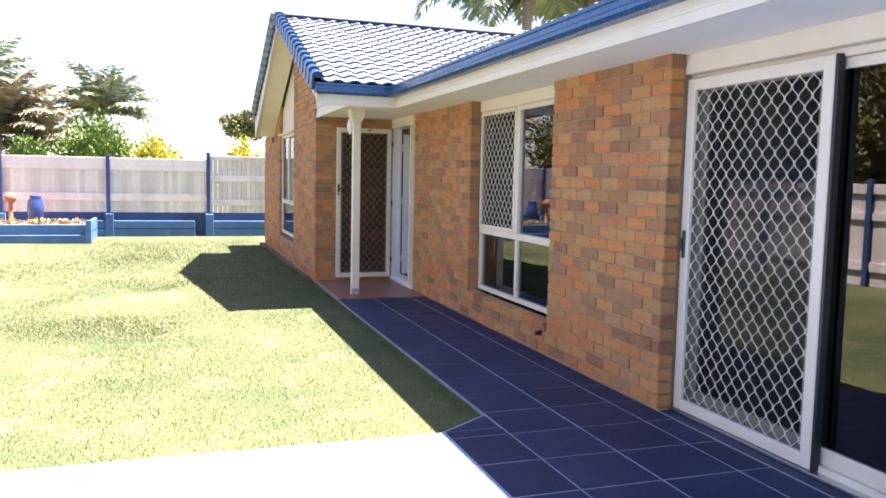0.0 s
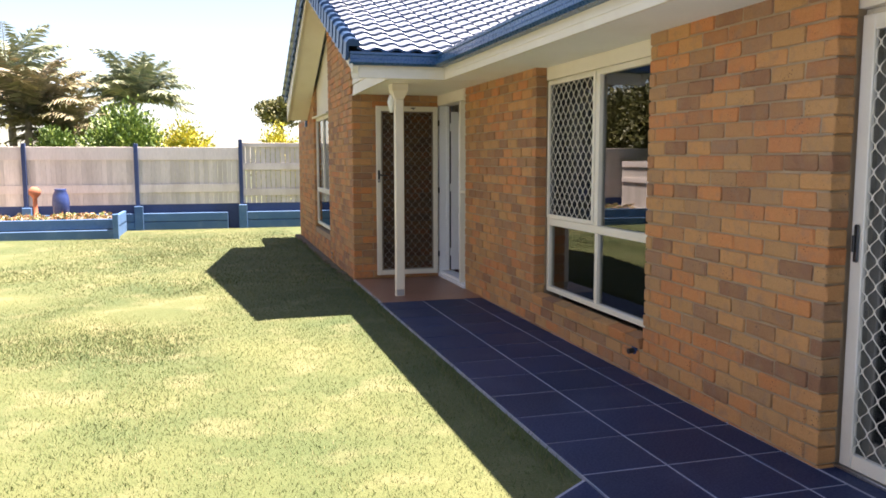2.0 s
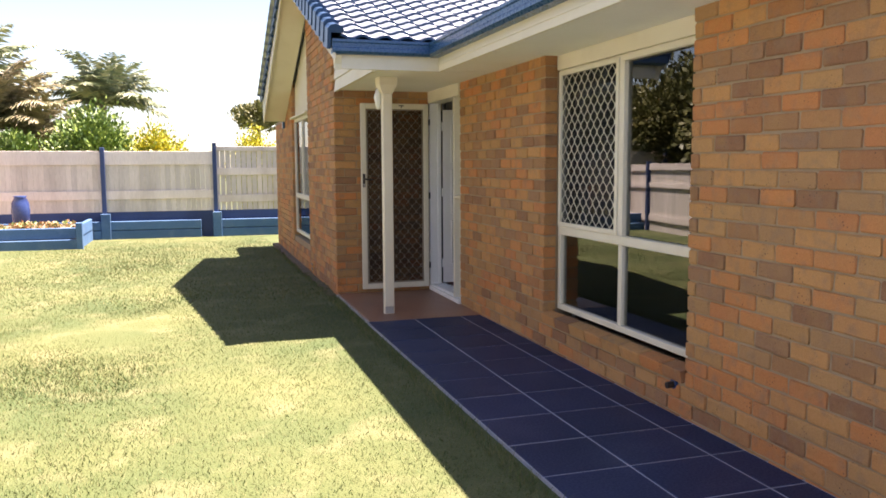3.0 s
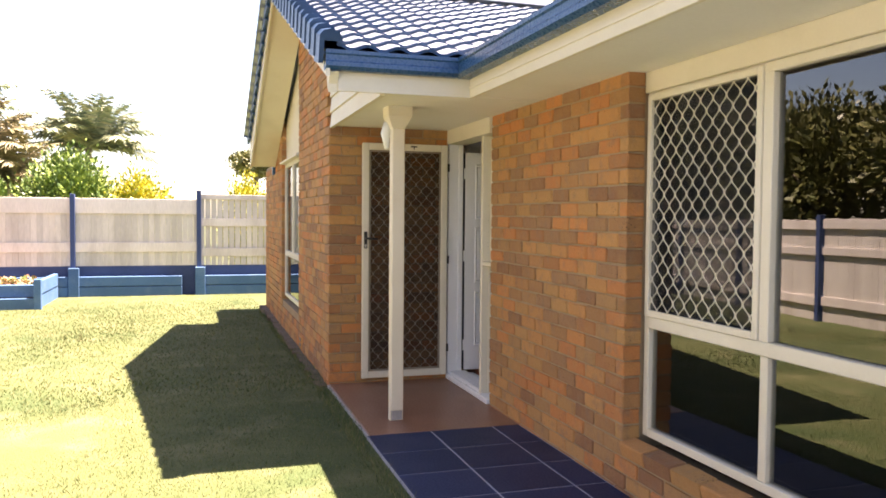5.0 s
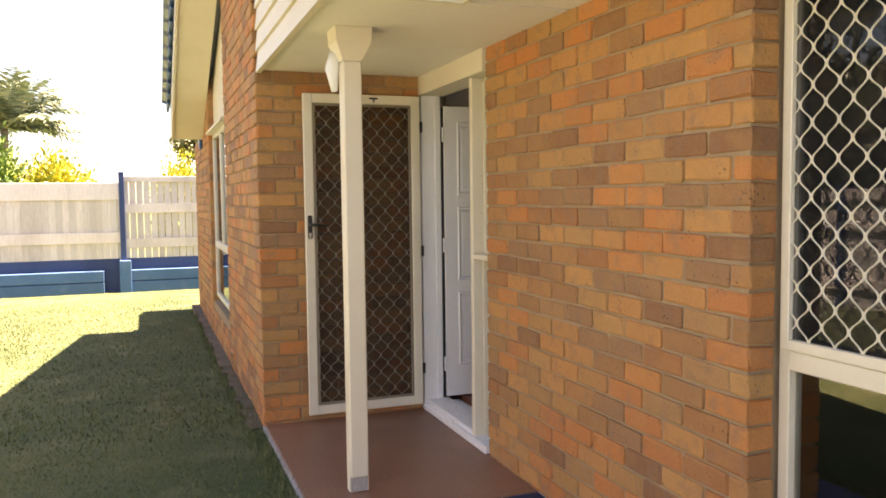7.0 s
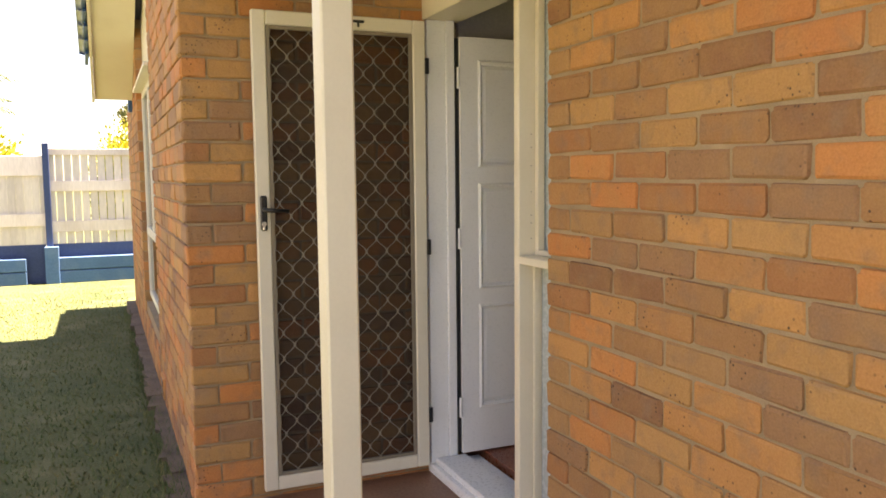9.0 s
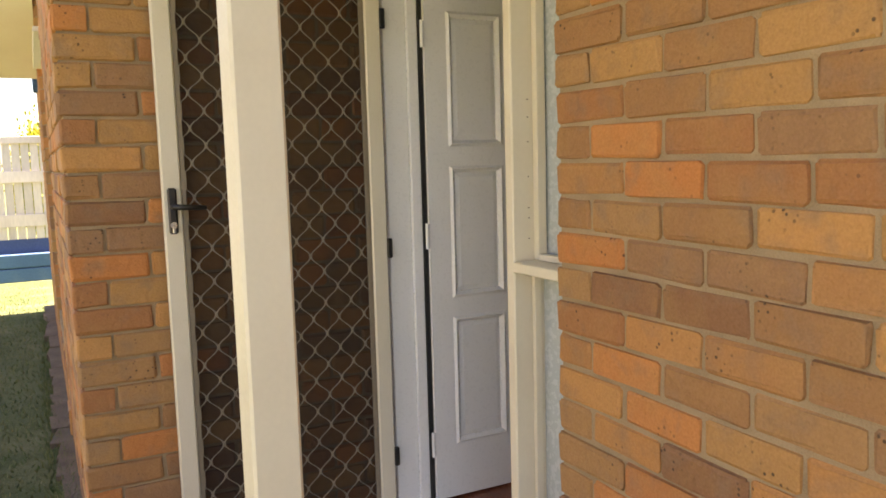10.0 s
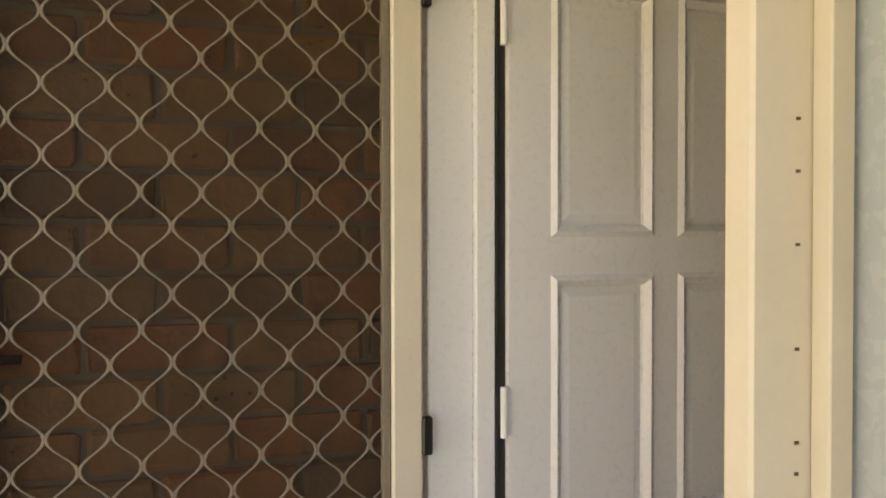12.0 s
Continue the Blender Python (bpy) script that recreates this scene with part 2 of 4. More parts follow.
def part(name, bm, mat, parent=None, label="", smooth=False, kind=""):
    me = bpy.data.meshes.new(name)
    bm.to_mesh(me)
    bm.free()
    if smooth:
        me.polygons.foreach_set("use_smooth", [True] * len(me.polygons))
    me.materials.append(mat)
    ob = new(name, me)
    attach(ob, parent)
    return tagged(ob, label, kind=kind)


def structure(name, bm, mat, label):
    return tagged(part(name, bm, mat), label, kind="structure")


def box(bm, x0, x1, y0, y1, z0, z1, bevel=0.0, segments=1):
    r = bmesh.ops.create_cube(bm, size=1.0, matrix=Matrix.LocRotScale(((x0 + x1) / 2, (y0 + y1) / 2, (z0 + z1) / 2), None, (abs(x1 - x0), abs(y1 - y0), abs(z1 - z0))))
    if bevel:
        edges = {e for v in r["verts"] for e in v.link_edges}
        bmesh.ops.bevel(bm, geom=list(edges), offset=bevel, segments=segments, affect="EDGES", profile=0.5)
    return bm


def boxes(rows, bevel=0.0):
    bm = bmesh.new()
    for r in rows:
        box(bm, *r, bevel)
    return bm


def prism(bm, pts, axis, a, b):
    """A polygon in the two other axes (in the order x, y, z), drawn out along axis from a to b."""
    def at(p, w):
        return {"x": (w, p[0], p[1]), "y": (p[0], w, p[1]), "z": (p[0], p[1], w)}[axis]
    v0 = [bm.verts.new(at(p, a)) for p in pts]
    v1 = [bm.verts.new(at(p, b)) for p in pts]
    fs = [bm.faces.new(v0), bm.faces.new(v1[::-1])]
    for i in range(len(pts)):
        j = (i + 1) % len(pts)
        fs.append(bm.faces.new((v0[j], v0[i], v1[i], v1[j])))
    bmesh.ops.recalc_face_normals(bm, faces=fs)
    return bm


def lathe(bm, profile, at, n=20):
    """Turns a profile of (radius, height) about the upright through at."""
    rings = []
    for r, h in profile:
        rings.append([bm.verts.new((at[0] + r * math.cos(2 * math.pi * k / n), at[1] + r * math.sin(2 * math.pi * k / n), at[2] + h)) for k in range(n)])
    for a, b in zip(rings, rings[1:]):
        for k in range(n):
            bm.faces.new((a[k], a[(k + 1) % n], b[(k + 1) % n], b[k]))
    bm.faces.new(rings[0][::-1])
    bm.faces.new(rings[-1])
    return bm


def tube(bm, pts, radii, n=6):
    """A round bar along pts."""
    pts = [Vector(p) for p in pts]
    if not isinstance(radii, (list, tuple)):
        radii = [radii] * len(pts)
    rings = []
    for i, p in enumerate(pts):
        d = (pts[min(i + 1, len(pts) - 1)] - pts[max(i - 1, 0)]).normalized()
        u = d.orthogonal().normalized() if abs(d.z) > 0.95 else d.cross(Vector((0, 0, 1))).normalized()
        w = d.cross(u)
        rings.append([bm.verts.new(p + radii[i] * (math.cos(2 * math.pi * k / n) * u + math.sin(2 * math.pi * k / n) * w)) for k in range(n)])
    for a, b in zip(rings, rings[1:]):
        for k in range(n):
            bm.faces.new((a[k], a[(k + 1) % n], b[(k + 1) % n], b[k]))
    bm.faces.new(rings[0][::-1])
    bm.faces.new(rings[-1])
    return bm


def frame_bars(bm, axis, fixed0, fixed1, a0, a1, z0, z1, w, bevel=0.004, bottom=None):
    """A rectangular frame in the plane of axis: four bars butted end to end."""
    bottom = bottom or w
    for s0, s1, t0, t1 in ((a0, a0 + w, z0, z1), (a1 - w, a1, z0, z1), (a0 + w, a1 - w, z1 - w, z1), (a0 + w, a1 - w, z0, z0 + bottom)):
        if axis == "x":
            box(bm, fixed0, fixed1, s0, s1, t0, t1, bevel)
        else:
            box(bm, s0, s1, fixed0, fixed1, t0, t1, bevel)
    return bm


def grille(axis, fixed, a0, a1, z0, z1, cell_w=0.1, cell_h=0.116, thick=0.0032):
    """A pressed diamond grille: upright wavy strands that touch their neighbours at the nodes."""
    bm = bmesh.new()
    n = round((a1 - a0) / cell_w * 2)
    step = (a1 - a0) / n
    rows = max(1, round((z1 - z0) / cell_h))
    ch = (z1 - z0) / rows
    per = 12
    for k in range(n + 1):
        base, sign = a0 + k * step, (1 if k % 2 else -1)
        prev = None
        for i in range(rows * per + 1):
            z = z0 + i * ch / per
            c = math.cos(2 * math.pi * i / per)
            wave = c * (1.03 - 0.03 * c * c)
            a = min(max(base + sign * wave * (step / 2 - thick * 0.35), a0), a1)
            hw = thick * (1.0 + 0.35 * c ** 4)
            ring = []
            for da, df in ((-hw, 0.0), (-hw * 0.6, -0.0035), (hw * 0.6, -0.0035), (hw, 0.0), (0.0, 0.003)):
                ring.append(bm.verts.new((fixed + df, a + da, z) if axis == "x" else (a + da, fixed + df, z)))
            if prev:
                for q in range(5):
                    bm.faces.new((prev[q], prev[(q + 1) % 5], ring[(q + 1) % 5], ring[q]))
            prev = ring
    bmesh.ops.recalc_face_normals(bm, faces=bm.faces)
    return bm


# ---- plan ----
XW = 3.287           # outer face of the brick wall beside the path
XF = 3.41            # front of the window frames
SOFFIT = 2.33
SLIDE0, SLIDE1 = 1.24, 3.72
WIN0, WIN1 = 5.395, 7.35
BRICK_END = 9.455     # wall's end at the side light
PORCH0 = 8.83        # paving ends, porch slab begins
WING_Y = 10.58      # wing wall behind the screen door
WING_X = 2.16        # gable wall
EAVE_Y, RIDGE_Y, RIDGE_Z = 8.42, 12.10, 3.95
FASC_Y = EAVE_Y + 0.085
MUL = 9.683           # side of the door mullion
VERGE_X = 1.76
GUT_X, GUT_Z0, GUT_Z1 = 2.655, 2.44, 2.56
SLOPE = (RIDGE_Z - GUT_Z1) / (RIDGE_Y - EAVE_Y)
FAR_DROP = -0.22     # the far slope stops a little short of the near one's length
FAR_SAG = 0.26       # and its boxed underside comes down lower
FAR_EAVE_Y = 2 * RIDGE_Y - EAVE_Y
LAWN_Z = -0.025


def fall(y):
    """How far the lawn has dropped towards the back fence."""
    return 0.09 * min(max((y - 11.0) / 9.0, 0.0), 1.0)


# ground and paving
bm = bmesh.new()
bmesh.ops.create_grid(bm, x_segments=60, y_segments=60, size=1.0)
for v in bm.verts:
    s = lambda q: math.copysign(abs(q) ** 3.0 * 900 + abs(q) * 14, q)
    v.co = Vector((s(v.co.x), s(v.co.y) + 8, LAWN_Z))
    if -8 < v.co.x < 0.5 and 3.6 < v.co.y < 18:
        v.co.z += 0.03 * noise.noise(v.co * 0.6)
    v.co.z -= fall(v.co.y)
    if v.co.x < -2:
        v.co.z += 0.012 * min(-2 - v.co.x, 3)
structure("ground", bm, M_SOIL, "dry patchy lawn ground around the brick house")
PATIO_Y = 3.65
bm = boxes([(2.146, 3.30, -4.0, PORCH0, -0.3, -0.0025)])
prism(bm, [(-6.0, -4.0), (2.134, -4.0), (2.134, 3.92), (1.75, PATIO_Y), (-6.0, PATIO_Y)], "z", -0.3, -0.0025)
pavement = structure("pavement", bm, M_GROUT, "blue painted square paving with pale joints along the house")
bm = boxes([(2.165, 3.60, PORCH0 + 0.002, WING_Y + 0.05, -0.3, 0.0)], 0.006)
structure("porch_floor", bm, M_TERRA, "terracotta painted concrete porch slab at the front door")
bm = boxes([(2.150, 2.164, PORCH0, WING_Y, -0.3, -0.006)])
structure("porch_kerb", bm, M_CONC, "raw concrete edge of the porch slab")

# backing walls behind the bricks
def backing(name, rows, label):
    return structure(name, boxes(rows), M_MORTAR, label)


MX = XW + 0.009
wall_1 = backing("wall_1", [(MX, 3.55, SLIDE1 + 0.02, WIN0 - 0.011, -0.2, SOFFIT)], "multicoloured clay brick pier between sliding door and window")
wall_2 = backing("wall_2", [(MX, 3.55, WIN0 - 0.011, WIN1 + 0.011, -0.2, 0.235)], "low brick wall below the window")
wall_3 = backing("wall_3", [(MX, 3.55, WIN1 + 0.011, BRICK_END - 0.011, -0.2, SOFFIT)], "multicoloured clay brick wall between window and porch")
wall_4 = backing("wall_4", [(MX, 3.55, -4.0, SLIDE0 - 0.02, -0.2, SOFFIT)], "clay brick wall beyond the sliding door")
wall_5 = backing("wall_5", [(WING_X + 0.015, 3.45, WING_Y + 0.011, WING_Y + 0.2, -0.2, SOFFIT)], "brick porch wall behind the open screen door")
WG0, WG1 = 12.77, 14.6
bm = bmesh.new()
gx0, gx1 = WING_X + 0.011, WING_X + 0.22


def under_roof(y):
    return GUT_Z1 - 0.14 + SLOPE * (min(y, 2 * RIDGE_Y - y) - EAVE_Y)


prism(bm, [(WING_Y + 0.2, -0.2), (WG0 - 0.01, -0.2), (WG0 - 0.01, under_roof(WG0)), (RIDGE_Y, under_roof(RIDGE_Y)), (WING_Y + 0.2, under_roof(WING_Y + 0.2))], "x", gx0, gx1)
box(bm, gx0, gx1, WG0 - 0.01, WG1 + 0.01, -0.2, 0.36)
prism(bm, [(WG1 + 0.01, -0.2), (17.2, -0.2), (17.2, 2.3), (FAR_EAVE_Y, 2.3), (WG1 + 0.01, under_roof(WG1 + 0.01))], "x", gx0, gx1)
wall_6 = structure("wall_6", bm, M_MORTAR, "brick gable end wall of the wing")
bm = boxes([(MX, 9.5, 17.0, 17.2, -0.2, 2.3), (9.3, 9.5, -4.0, 17.0, -0.2, 2.3), (3.55, 9.3, -4.0, -3.8, -0.2, 2.3), (2.4, 3.3, 17.0, 17.2, -0.2, 2.3)])
structure("wall_7", bm, M_BRICK_FAR, "outer brick walls closing the house")

# rooms behind the openings
bm = boxes([(7.0, 7.1, -3.7, 9.4, 0.0, 2.4), (3.56, 7.0, 9.32, 9.42, 0.0, 2.4), (3.56, 7.0, -3.8, -3.7, 0, 2.4), (3.56, 7.1, 10.80, 10.90, 0, 2.4), (6.0, 6.1, 9.42, 10.80, 0, 2.4),
            (3.56, 3.6, WIN1 + 0.05, 9.32, 0, 2.4), (3.56, 3.6, SLIDE1 + 0.05, WIN0 - 0.05, 0, 2.4), (3.56, 3.6, -3.7, SLIDE0 - 0.05, 0, 2.4)])
structure("wall_8", bm, M_PLASTER, "plain plastered room walls inside")
structure("floor", boxes([(3.56, 7.0, -3.7, 10.80, -0.06, 0.075)]), M_FLOOR, "polished red timber floor inside")
structure("ceiling", boxes([(3.45, 7.1, -3.7, 10.95, 2.40, 2.44)]), M_SOFFIT, "white plaster ceiling inside")

# eaves: soffit, fascia, gutter
bm = boxes([(2.79, 3.56, -4.0, FASC_Y, SOFFIT, SOFFIT + 0.02), (2.20, 3.56, FASC_Y + 0.025, WING_Y + 0.05, SOFFIT, SOFFIT + 0.02)])
structure("eave_soffit", bm, M_SOFFIT, "white painted soffit sheets below the eave and porch")
bm = boxes([(2.765, 2.789, -4.0, FASC_Y - 0.001, SOFFIT - 0.012, 2.47), (VERGE_X + 0.12, 2.789, FASC_Y, FASC_Y + 0.024, SOFFIT - 0.012, 2.47)], 0.003)
box(bm, 2.757, 2.764, -4.0, FASC_Y - 0.008, SOFFIT + 0.045, SOFFIT + 0.062)
structure("fascia", bm, M_CREAM, "cream painted fascia board")


def gutter_profile(s, front, back):
    """A quad gutter: flat back, stepped front with a rolled lip."""
    f = front
    return [(back, GUT_Z0), (f + s * 0.03, GUT_Z0), (f, GUT_Z0 + 0.02), (f, GUT_Z0 + 0.045), (f + s * 0.008, GUT_Z0 + 0.055), (f + s * 0.008, GUT_Z1 - 0.03),
            (f - s * 0.004, GUT_Z1 - 0.022), (f - s * 0.004, GUT_Z1), (f + s * 0.012, GUT_Z1), (f + s * 0.018, GUT_Z0 + 0.03), (back - s * 0.006, GUT_Z0 + 0.02), (back - s * 0.006, GUT_Z1), (back, GUT_Z1)]


bm = bmesh.new()
prism(bm, gutter_profile(1, GUT_X, 2.764), "y", -4.0, FASC_Y - 0.001)
prism(bm, [(y, z) for y, z in gutter_profile(1, EAVE_Y, FASC_Y - 0.001)], "x", VERGE_X + 0.03, 2.66)
fy = FAR_EAVE_Y + FAR_DROP
box(bm, 2.12, 3.2, fy + 0.005, fy + 0.12, 2.13, 2.26, 0.01)
structure("gutter", bm, M_BLUE, "blue painted metal eave gutter")

# gable infill beside the porch, boarded
gable = thing("gable_infill", (2.2, 9.2, SOFFIT), "cream weatherboard infill above the porch beam", "cladding", kind="structure")
for k in range(7):
    z0 = SOFFIT - 0.02 + 0.135 * k
    y0 = EAVE_Y + max(0.14, (z0 + 0.12 - (GUT_Z1 - 0.12)) / SLOPE + 0.06)
    if y0 < WING_Y - 0.1:
        bm = bmesh.new()
        prism(bm, [(2.165, z0), (2.181, z0 + 0.132), (2.199, z0 + 0.132), (2.199, z0)], "y", y0, WING_Y - 0.004)
        part("board", bm, M_CREAM, gable)

# verge: sloping soffit and barge board under the tiles
bm = bmesh.new()
for far in (False, True):
    def yy(y):
        return 2 * RIDGE_Y - y if far else y
    e = EAVE_Y + (0.15 if not far else -FAR_DROP)
    sag = FAR_SAG if far else 0.0
    prism(bm, [(yy(e), under_roof(e) - sag), (yy(RIDGE_Y), under_roof(RIDGE_Y)), (yy(RIDGE_Y), under_roof(RIDGE_Y) + 0.015), (yy(e), under_roof(e) + 0.015 - sag)], "x", VERGE_X + 0.06, WING_X + 0.0)
structure("verge_soffit", bm, M_CREAM, "cream sloping soffit under the gable verge")
bm = bmesh.new()
for far in (False, True):
    e = EAVE_Y + (-FAR_DROP if far else 0.02)
    prism(bm, [(yy(e), under_roof(e) - 0.03 - FAR_SAG), (yy(RIDGE_Y), under_roof(RIDGE_Y) - 0.03), (yy(RIDGE_Y), under_roof(RIDGE_Y) + 0.12), (yy(e), under_roof(e) + 0.10)] if far else
          [(e, under_roof(e) - 0.03), (RIDGE_Y, under_roof(RIDGE_Y) - 0.03), (RIDGE_Y, under_roof(RIDGE_Y) + 0.12), (e, under_roof(e) + 0.10)], "x", VERGE_X + 0.035, VERGE_X + 0.059)
structure("barge_board", bm, M_CREAM, "cream barge board of the gable")

bm = bmesh.new()
prism(bm, [(EAVE_Y + 0.03, 2.43), (EAVE_Y + 0.16, 2.47), (EAVE_Y + 0.16, 2.40), (EAVE_Y + 0.135, 2.34), (EAVE_Y + 0.10, 2.31), (EAVE_Y + 0.09, 2.36), (EAVE_Y + 0.06, 2.40)], "x", VERGE_X + 0.062, VERGE_X + 0.118)
structure("verge_return", bm, M_CREAM, "cream shaped return at the foot of the gable verge")

# roof slabs
bm = bmesh.new()
prism(bm, [(EAVE_Y + 0.06, GUT_Z1 - 0.02), (RIDGE_Y, RIDGE_Z - 0.06), (fy, GUT_Z1 - 0.02 - FAR_DROP * SLOPE), (fy, GUT_Z1 - 0.10 - FAR_DROP * SLOPE), (RIDGE_Y, RIDGE_Z - 0.125), (EAVE_Y + 0.06, GUT_Z1 - 0.10)], "x", VERGE_X + 0.062, 9.4)
prism(bm, [(GUT_X + 0.06, GUT_Z1 - 0.02), (6.3, GUT_Z1 - 0.02 + 3.6 * SLOPE), (9.9, GUT_Z1 - 0.02), (9.9, GUT_Z1 - 0.10), (6.3, GUT_Z1 - 0.1 + 3.6 * SLOPE), (GUT_X + 0.06, GUT_Z1 - 0.1)], "y", -4.2, EAVE_Y + 0.4)
prism(bm, [(2.26, 2.32), (2.26, 2.42), (2.7, 2.60), (9.6, 2.6), (9.6, 2.32)], "y", FAR_EAVE_Y - 0.3, 17.5)
roof = structure("roof", bm, M_ROOF_FAR, "dark blue-grey glazed concrete tile roof")


# ---- windows and doors ----
def pane(parent, name, axis, f, a0, a1, z0, z1, mat=None, label=""):
    bm = bmesh.new()
    if axis == "x":
        box(bm, f, f + 0.005, a0, a1, z0, z1)
    else:
        box(bm, a0, a1, f, f + 0.005, z0, z1)
    ob = part(name, bm, mat or M_GLASS, parent, label)
    ob.visible_shadow = False
    return ob


# the large window
WZ0, WZT, WZ1, WM = 0.312, 0.95, 2.215, 6.372
window_1 = tagged(thing("window_1", (XF, WIN0, WZ0), "cream aluminium window with diamond security grille over one sash", "window", kind="structure"))
part("window_frame", frame_bars(bmesh.new(), "x", XF, XF + 0.06, WIN0 + 0.003, WIN1 - 0.003, WZ0, WZ1, 0.045), M_CREAM_ALU, window_1)
part("transom", boxes([(XF - 0.006, XF + 0.055, WIN0 + 0.05, WIN1 - 0.05, WZT - 0.03, WZT + 0.035)], 0.004), M_CREAM_ALU, window_1)
part("mullion", boxes([(XF + 0.004, XF + 0.055, WM - 0.025, WM + 0.025, WZ0 + 0.045, WZT - 0.03)], 0.004), M_CREAM_ALU, window_1)
part("mullion", boxes([(XF - 0.004, XF + 0.055, WM - 0.03, WM + 0.03, WZT + 0.035, WZ1 - 0.045)], 0.004), M_CREAM_ALU, window_1)
for a0, a1 in ((WIN0 + 0.04, WM - 0.02), (WM + 0.02, WIN1 - 0.04)):
    pane(window_1, "pane", "x", XF + 0.03, a0, a1, WZ0 + 0.04, WZT - 0.025)
    pane(window_1, "pane", "x", XF + 0.03, a0, a1, WZT + 0.03, WZ1 - 0.04)
part("window_head", boxes([(XF - 0.02, XF + 0.10, WIN0 + 0.002, WIN1 - 0.002, WZ1 + 0.001, SOFFIT - 0.001)], 0.003), M_CREAM, window_1, "cream timber head board")
scr = part("security_screen", frame_bars(bmesh.new(), "x", XF - 0.014, XF + 0.008, WM + 0.031, WIN1 - 0.022, WZT + 0.036, WZ1 - 0.012, 0.035, 0.003), M_CREAM_ALU, window_1)
part("diamond_grille", grille("x", XF - 0.002, WM + 0.064, WIN1 - 0.055, WZT + 0.07, WZ1 - 0.045), M_CREAM_ALU, scr)

pane(scr, "insect_screen", "x", XF + 0.004, WM + 0.064, WIN1 - 0.055, WZT + 0.07, WZ1 - 0.045, gauze_material("window_gauze", (0.01, 0.009, 0.008), 0.3), "dark woven insect screen")

# venetian blind in that window
blind = thing("venetian_blind", (XF + 0.12, WIN0, WZ1), "grey venetian blind hanging open behind the window", "blind")
slat = bmesh.new()
prism(slat, [(XF + 0.10, -0.008), (XF + 0.112, 0.0), (XF + 0.125, 0.003), (XF + 0.125, 0.001), (XF + 0.112, -0.002), (XF + 0.10, -0.010)], "y", WIN0 + 0.03, WIN1 - 0.03)
first = part("slat", slat, M_BLIND, blind)
first.location.z = WZ0 + 0.06
for k in range(1, 62):
    o = new("slat", first.data)
    attach(o, blind)
    o.location.z = WZ0 + 0.06 + 0.029 * k
part("head_rail", boxes([(XF + 0.10, XF + 0.13, WIN0 + 0.03, WIN1 - 0.03, WZ1 - 0.06, WZ1 - 0.02)]), M_BLIND, blind)

# sliding door with its screen
XS = 3.43
door_1 = tagged(thing("door_1", (XS, SLIDE0, 0.0), "cream aluminium glass sliding door with large dark panes", "door", kind="structure"))
part("door_frame", frame_bars(bmesh.new(), "x", XS + 0.02, XS + 0.12, SLIDE0, SLIDE1 + 0.02, 0.0, 2.20, 0.045), M_CREAM_ALU, door_1)
for a0, a1, f in ((SLIDE0 + 0.046, 2.66, XS + 0.045), (2.48, SLIDE1 - 0.026, XS + 0.085)):
    lf = part("leaf", frame_bars(bmesh.new(), "x", f, f + 0.03, a0, a1, 0.047, 2.153, 0.055, 0.003, 0.09), M_CREAM_ALU, door_1)
    pane(lf, "pane", "x", f + 0.012, a0 + 0.05, a1 - 0.05, 0.13, 2.10)
part("door_head", boxes([(XS - 0.03, XS + 0.15, SLIDE0, SLIDE1 + 0.018, 2.202, SOFFIT - 0.001)], 0.003), M_CREAM, door_1, "cream head board above the door")
part("track", boxes([(XS - 0.035, XS + 0.12, SLIDE0, SLIDE1 + 0.018, -0.004, 0.012)], 0.002), M_STEEL, door_1, "aluminium floor track")
screen_1 = thing("sliding_screen_door", (XS, 3.0, 0.012), "cream sliding security screen with white diamond grille", "screen door")
part("screen_frame", frame_bars(bmesh.new(), "x", XS - 0.02, XS + 0.012, 2.507, SLIDE1 - 0.005, 0.016, 2.17, 0.075, 0.005), M_CREAM_ALU, screen_1)
part("diamond_grille", grille("x", XS - 0.004, 2.582, SLIDE1 - 0.08, 0.091, 2.095), M_CREAM_ALU, screen_1)
gz = pane(screen_1, "insect_screen", "x", XS + 0.006, 2.577, SLIDE1 - 0.075, 0.086, 2.10, gauze_material("slider_gauze", (0.01, 0.01, 0.01), 0.3))
part("seal", boxes([(XS - 0.016, XS + 0.03, 2.485, 2.506, 0.016, 2.17)], 0.002), M_BLACK, screen_1, "black brush seal")
h = part("handle", boxes([(XS - 0.034, XS - 0.02, SLIDE1 - 0.062, SLIDE1 - 0.032, 1.02, 1.20)], 0.006), M_BLACK, screen_1)
part("latch", boxes([(XS - 0.05, XS - 0.034, SLIDE1 - 0.055, SLIDE1 - 0.04, 1.07, 1.15)], 0.003), M_BLACK, h)
bm = bmesh.new()
n = 70
ring = []
for k in range(n + 1):
    y = 1.3 + 1.05 * k / n
    x = 3.78 + 0.035 * math.sin(k * 1.1) + 0.01 * math.sin(k * 0.37)
    ring.append((bm.verts.new((x, y, 0.1)), bm.verts.new((x + 0.005, y, 2.25))))
for a, b in zip(ring, ring[1:]):
    bm.faces.new((a[0], b[0], b[1], a[1]))
bmesh.ops.solidify(bm, geom=bm.faces[:], thickness=0.004)
cur = part("curtain", bm, M_CURTAIN, None, smooth=True)
tagged(cur, "grey cloth curtain hanging in folds behind the glass", "curtain")

structure("door_sill", boxes([(3.288, 3.50, SLIDE0 - 0.02, SLIDE1 + 0.02, -0.2, -0.006)]), M_TILE_BLUE, "blue painted sill strip below the sliding door")

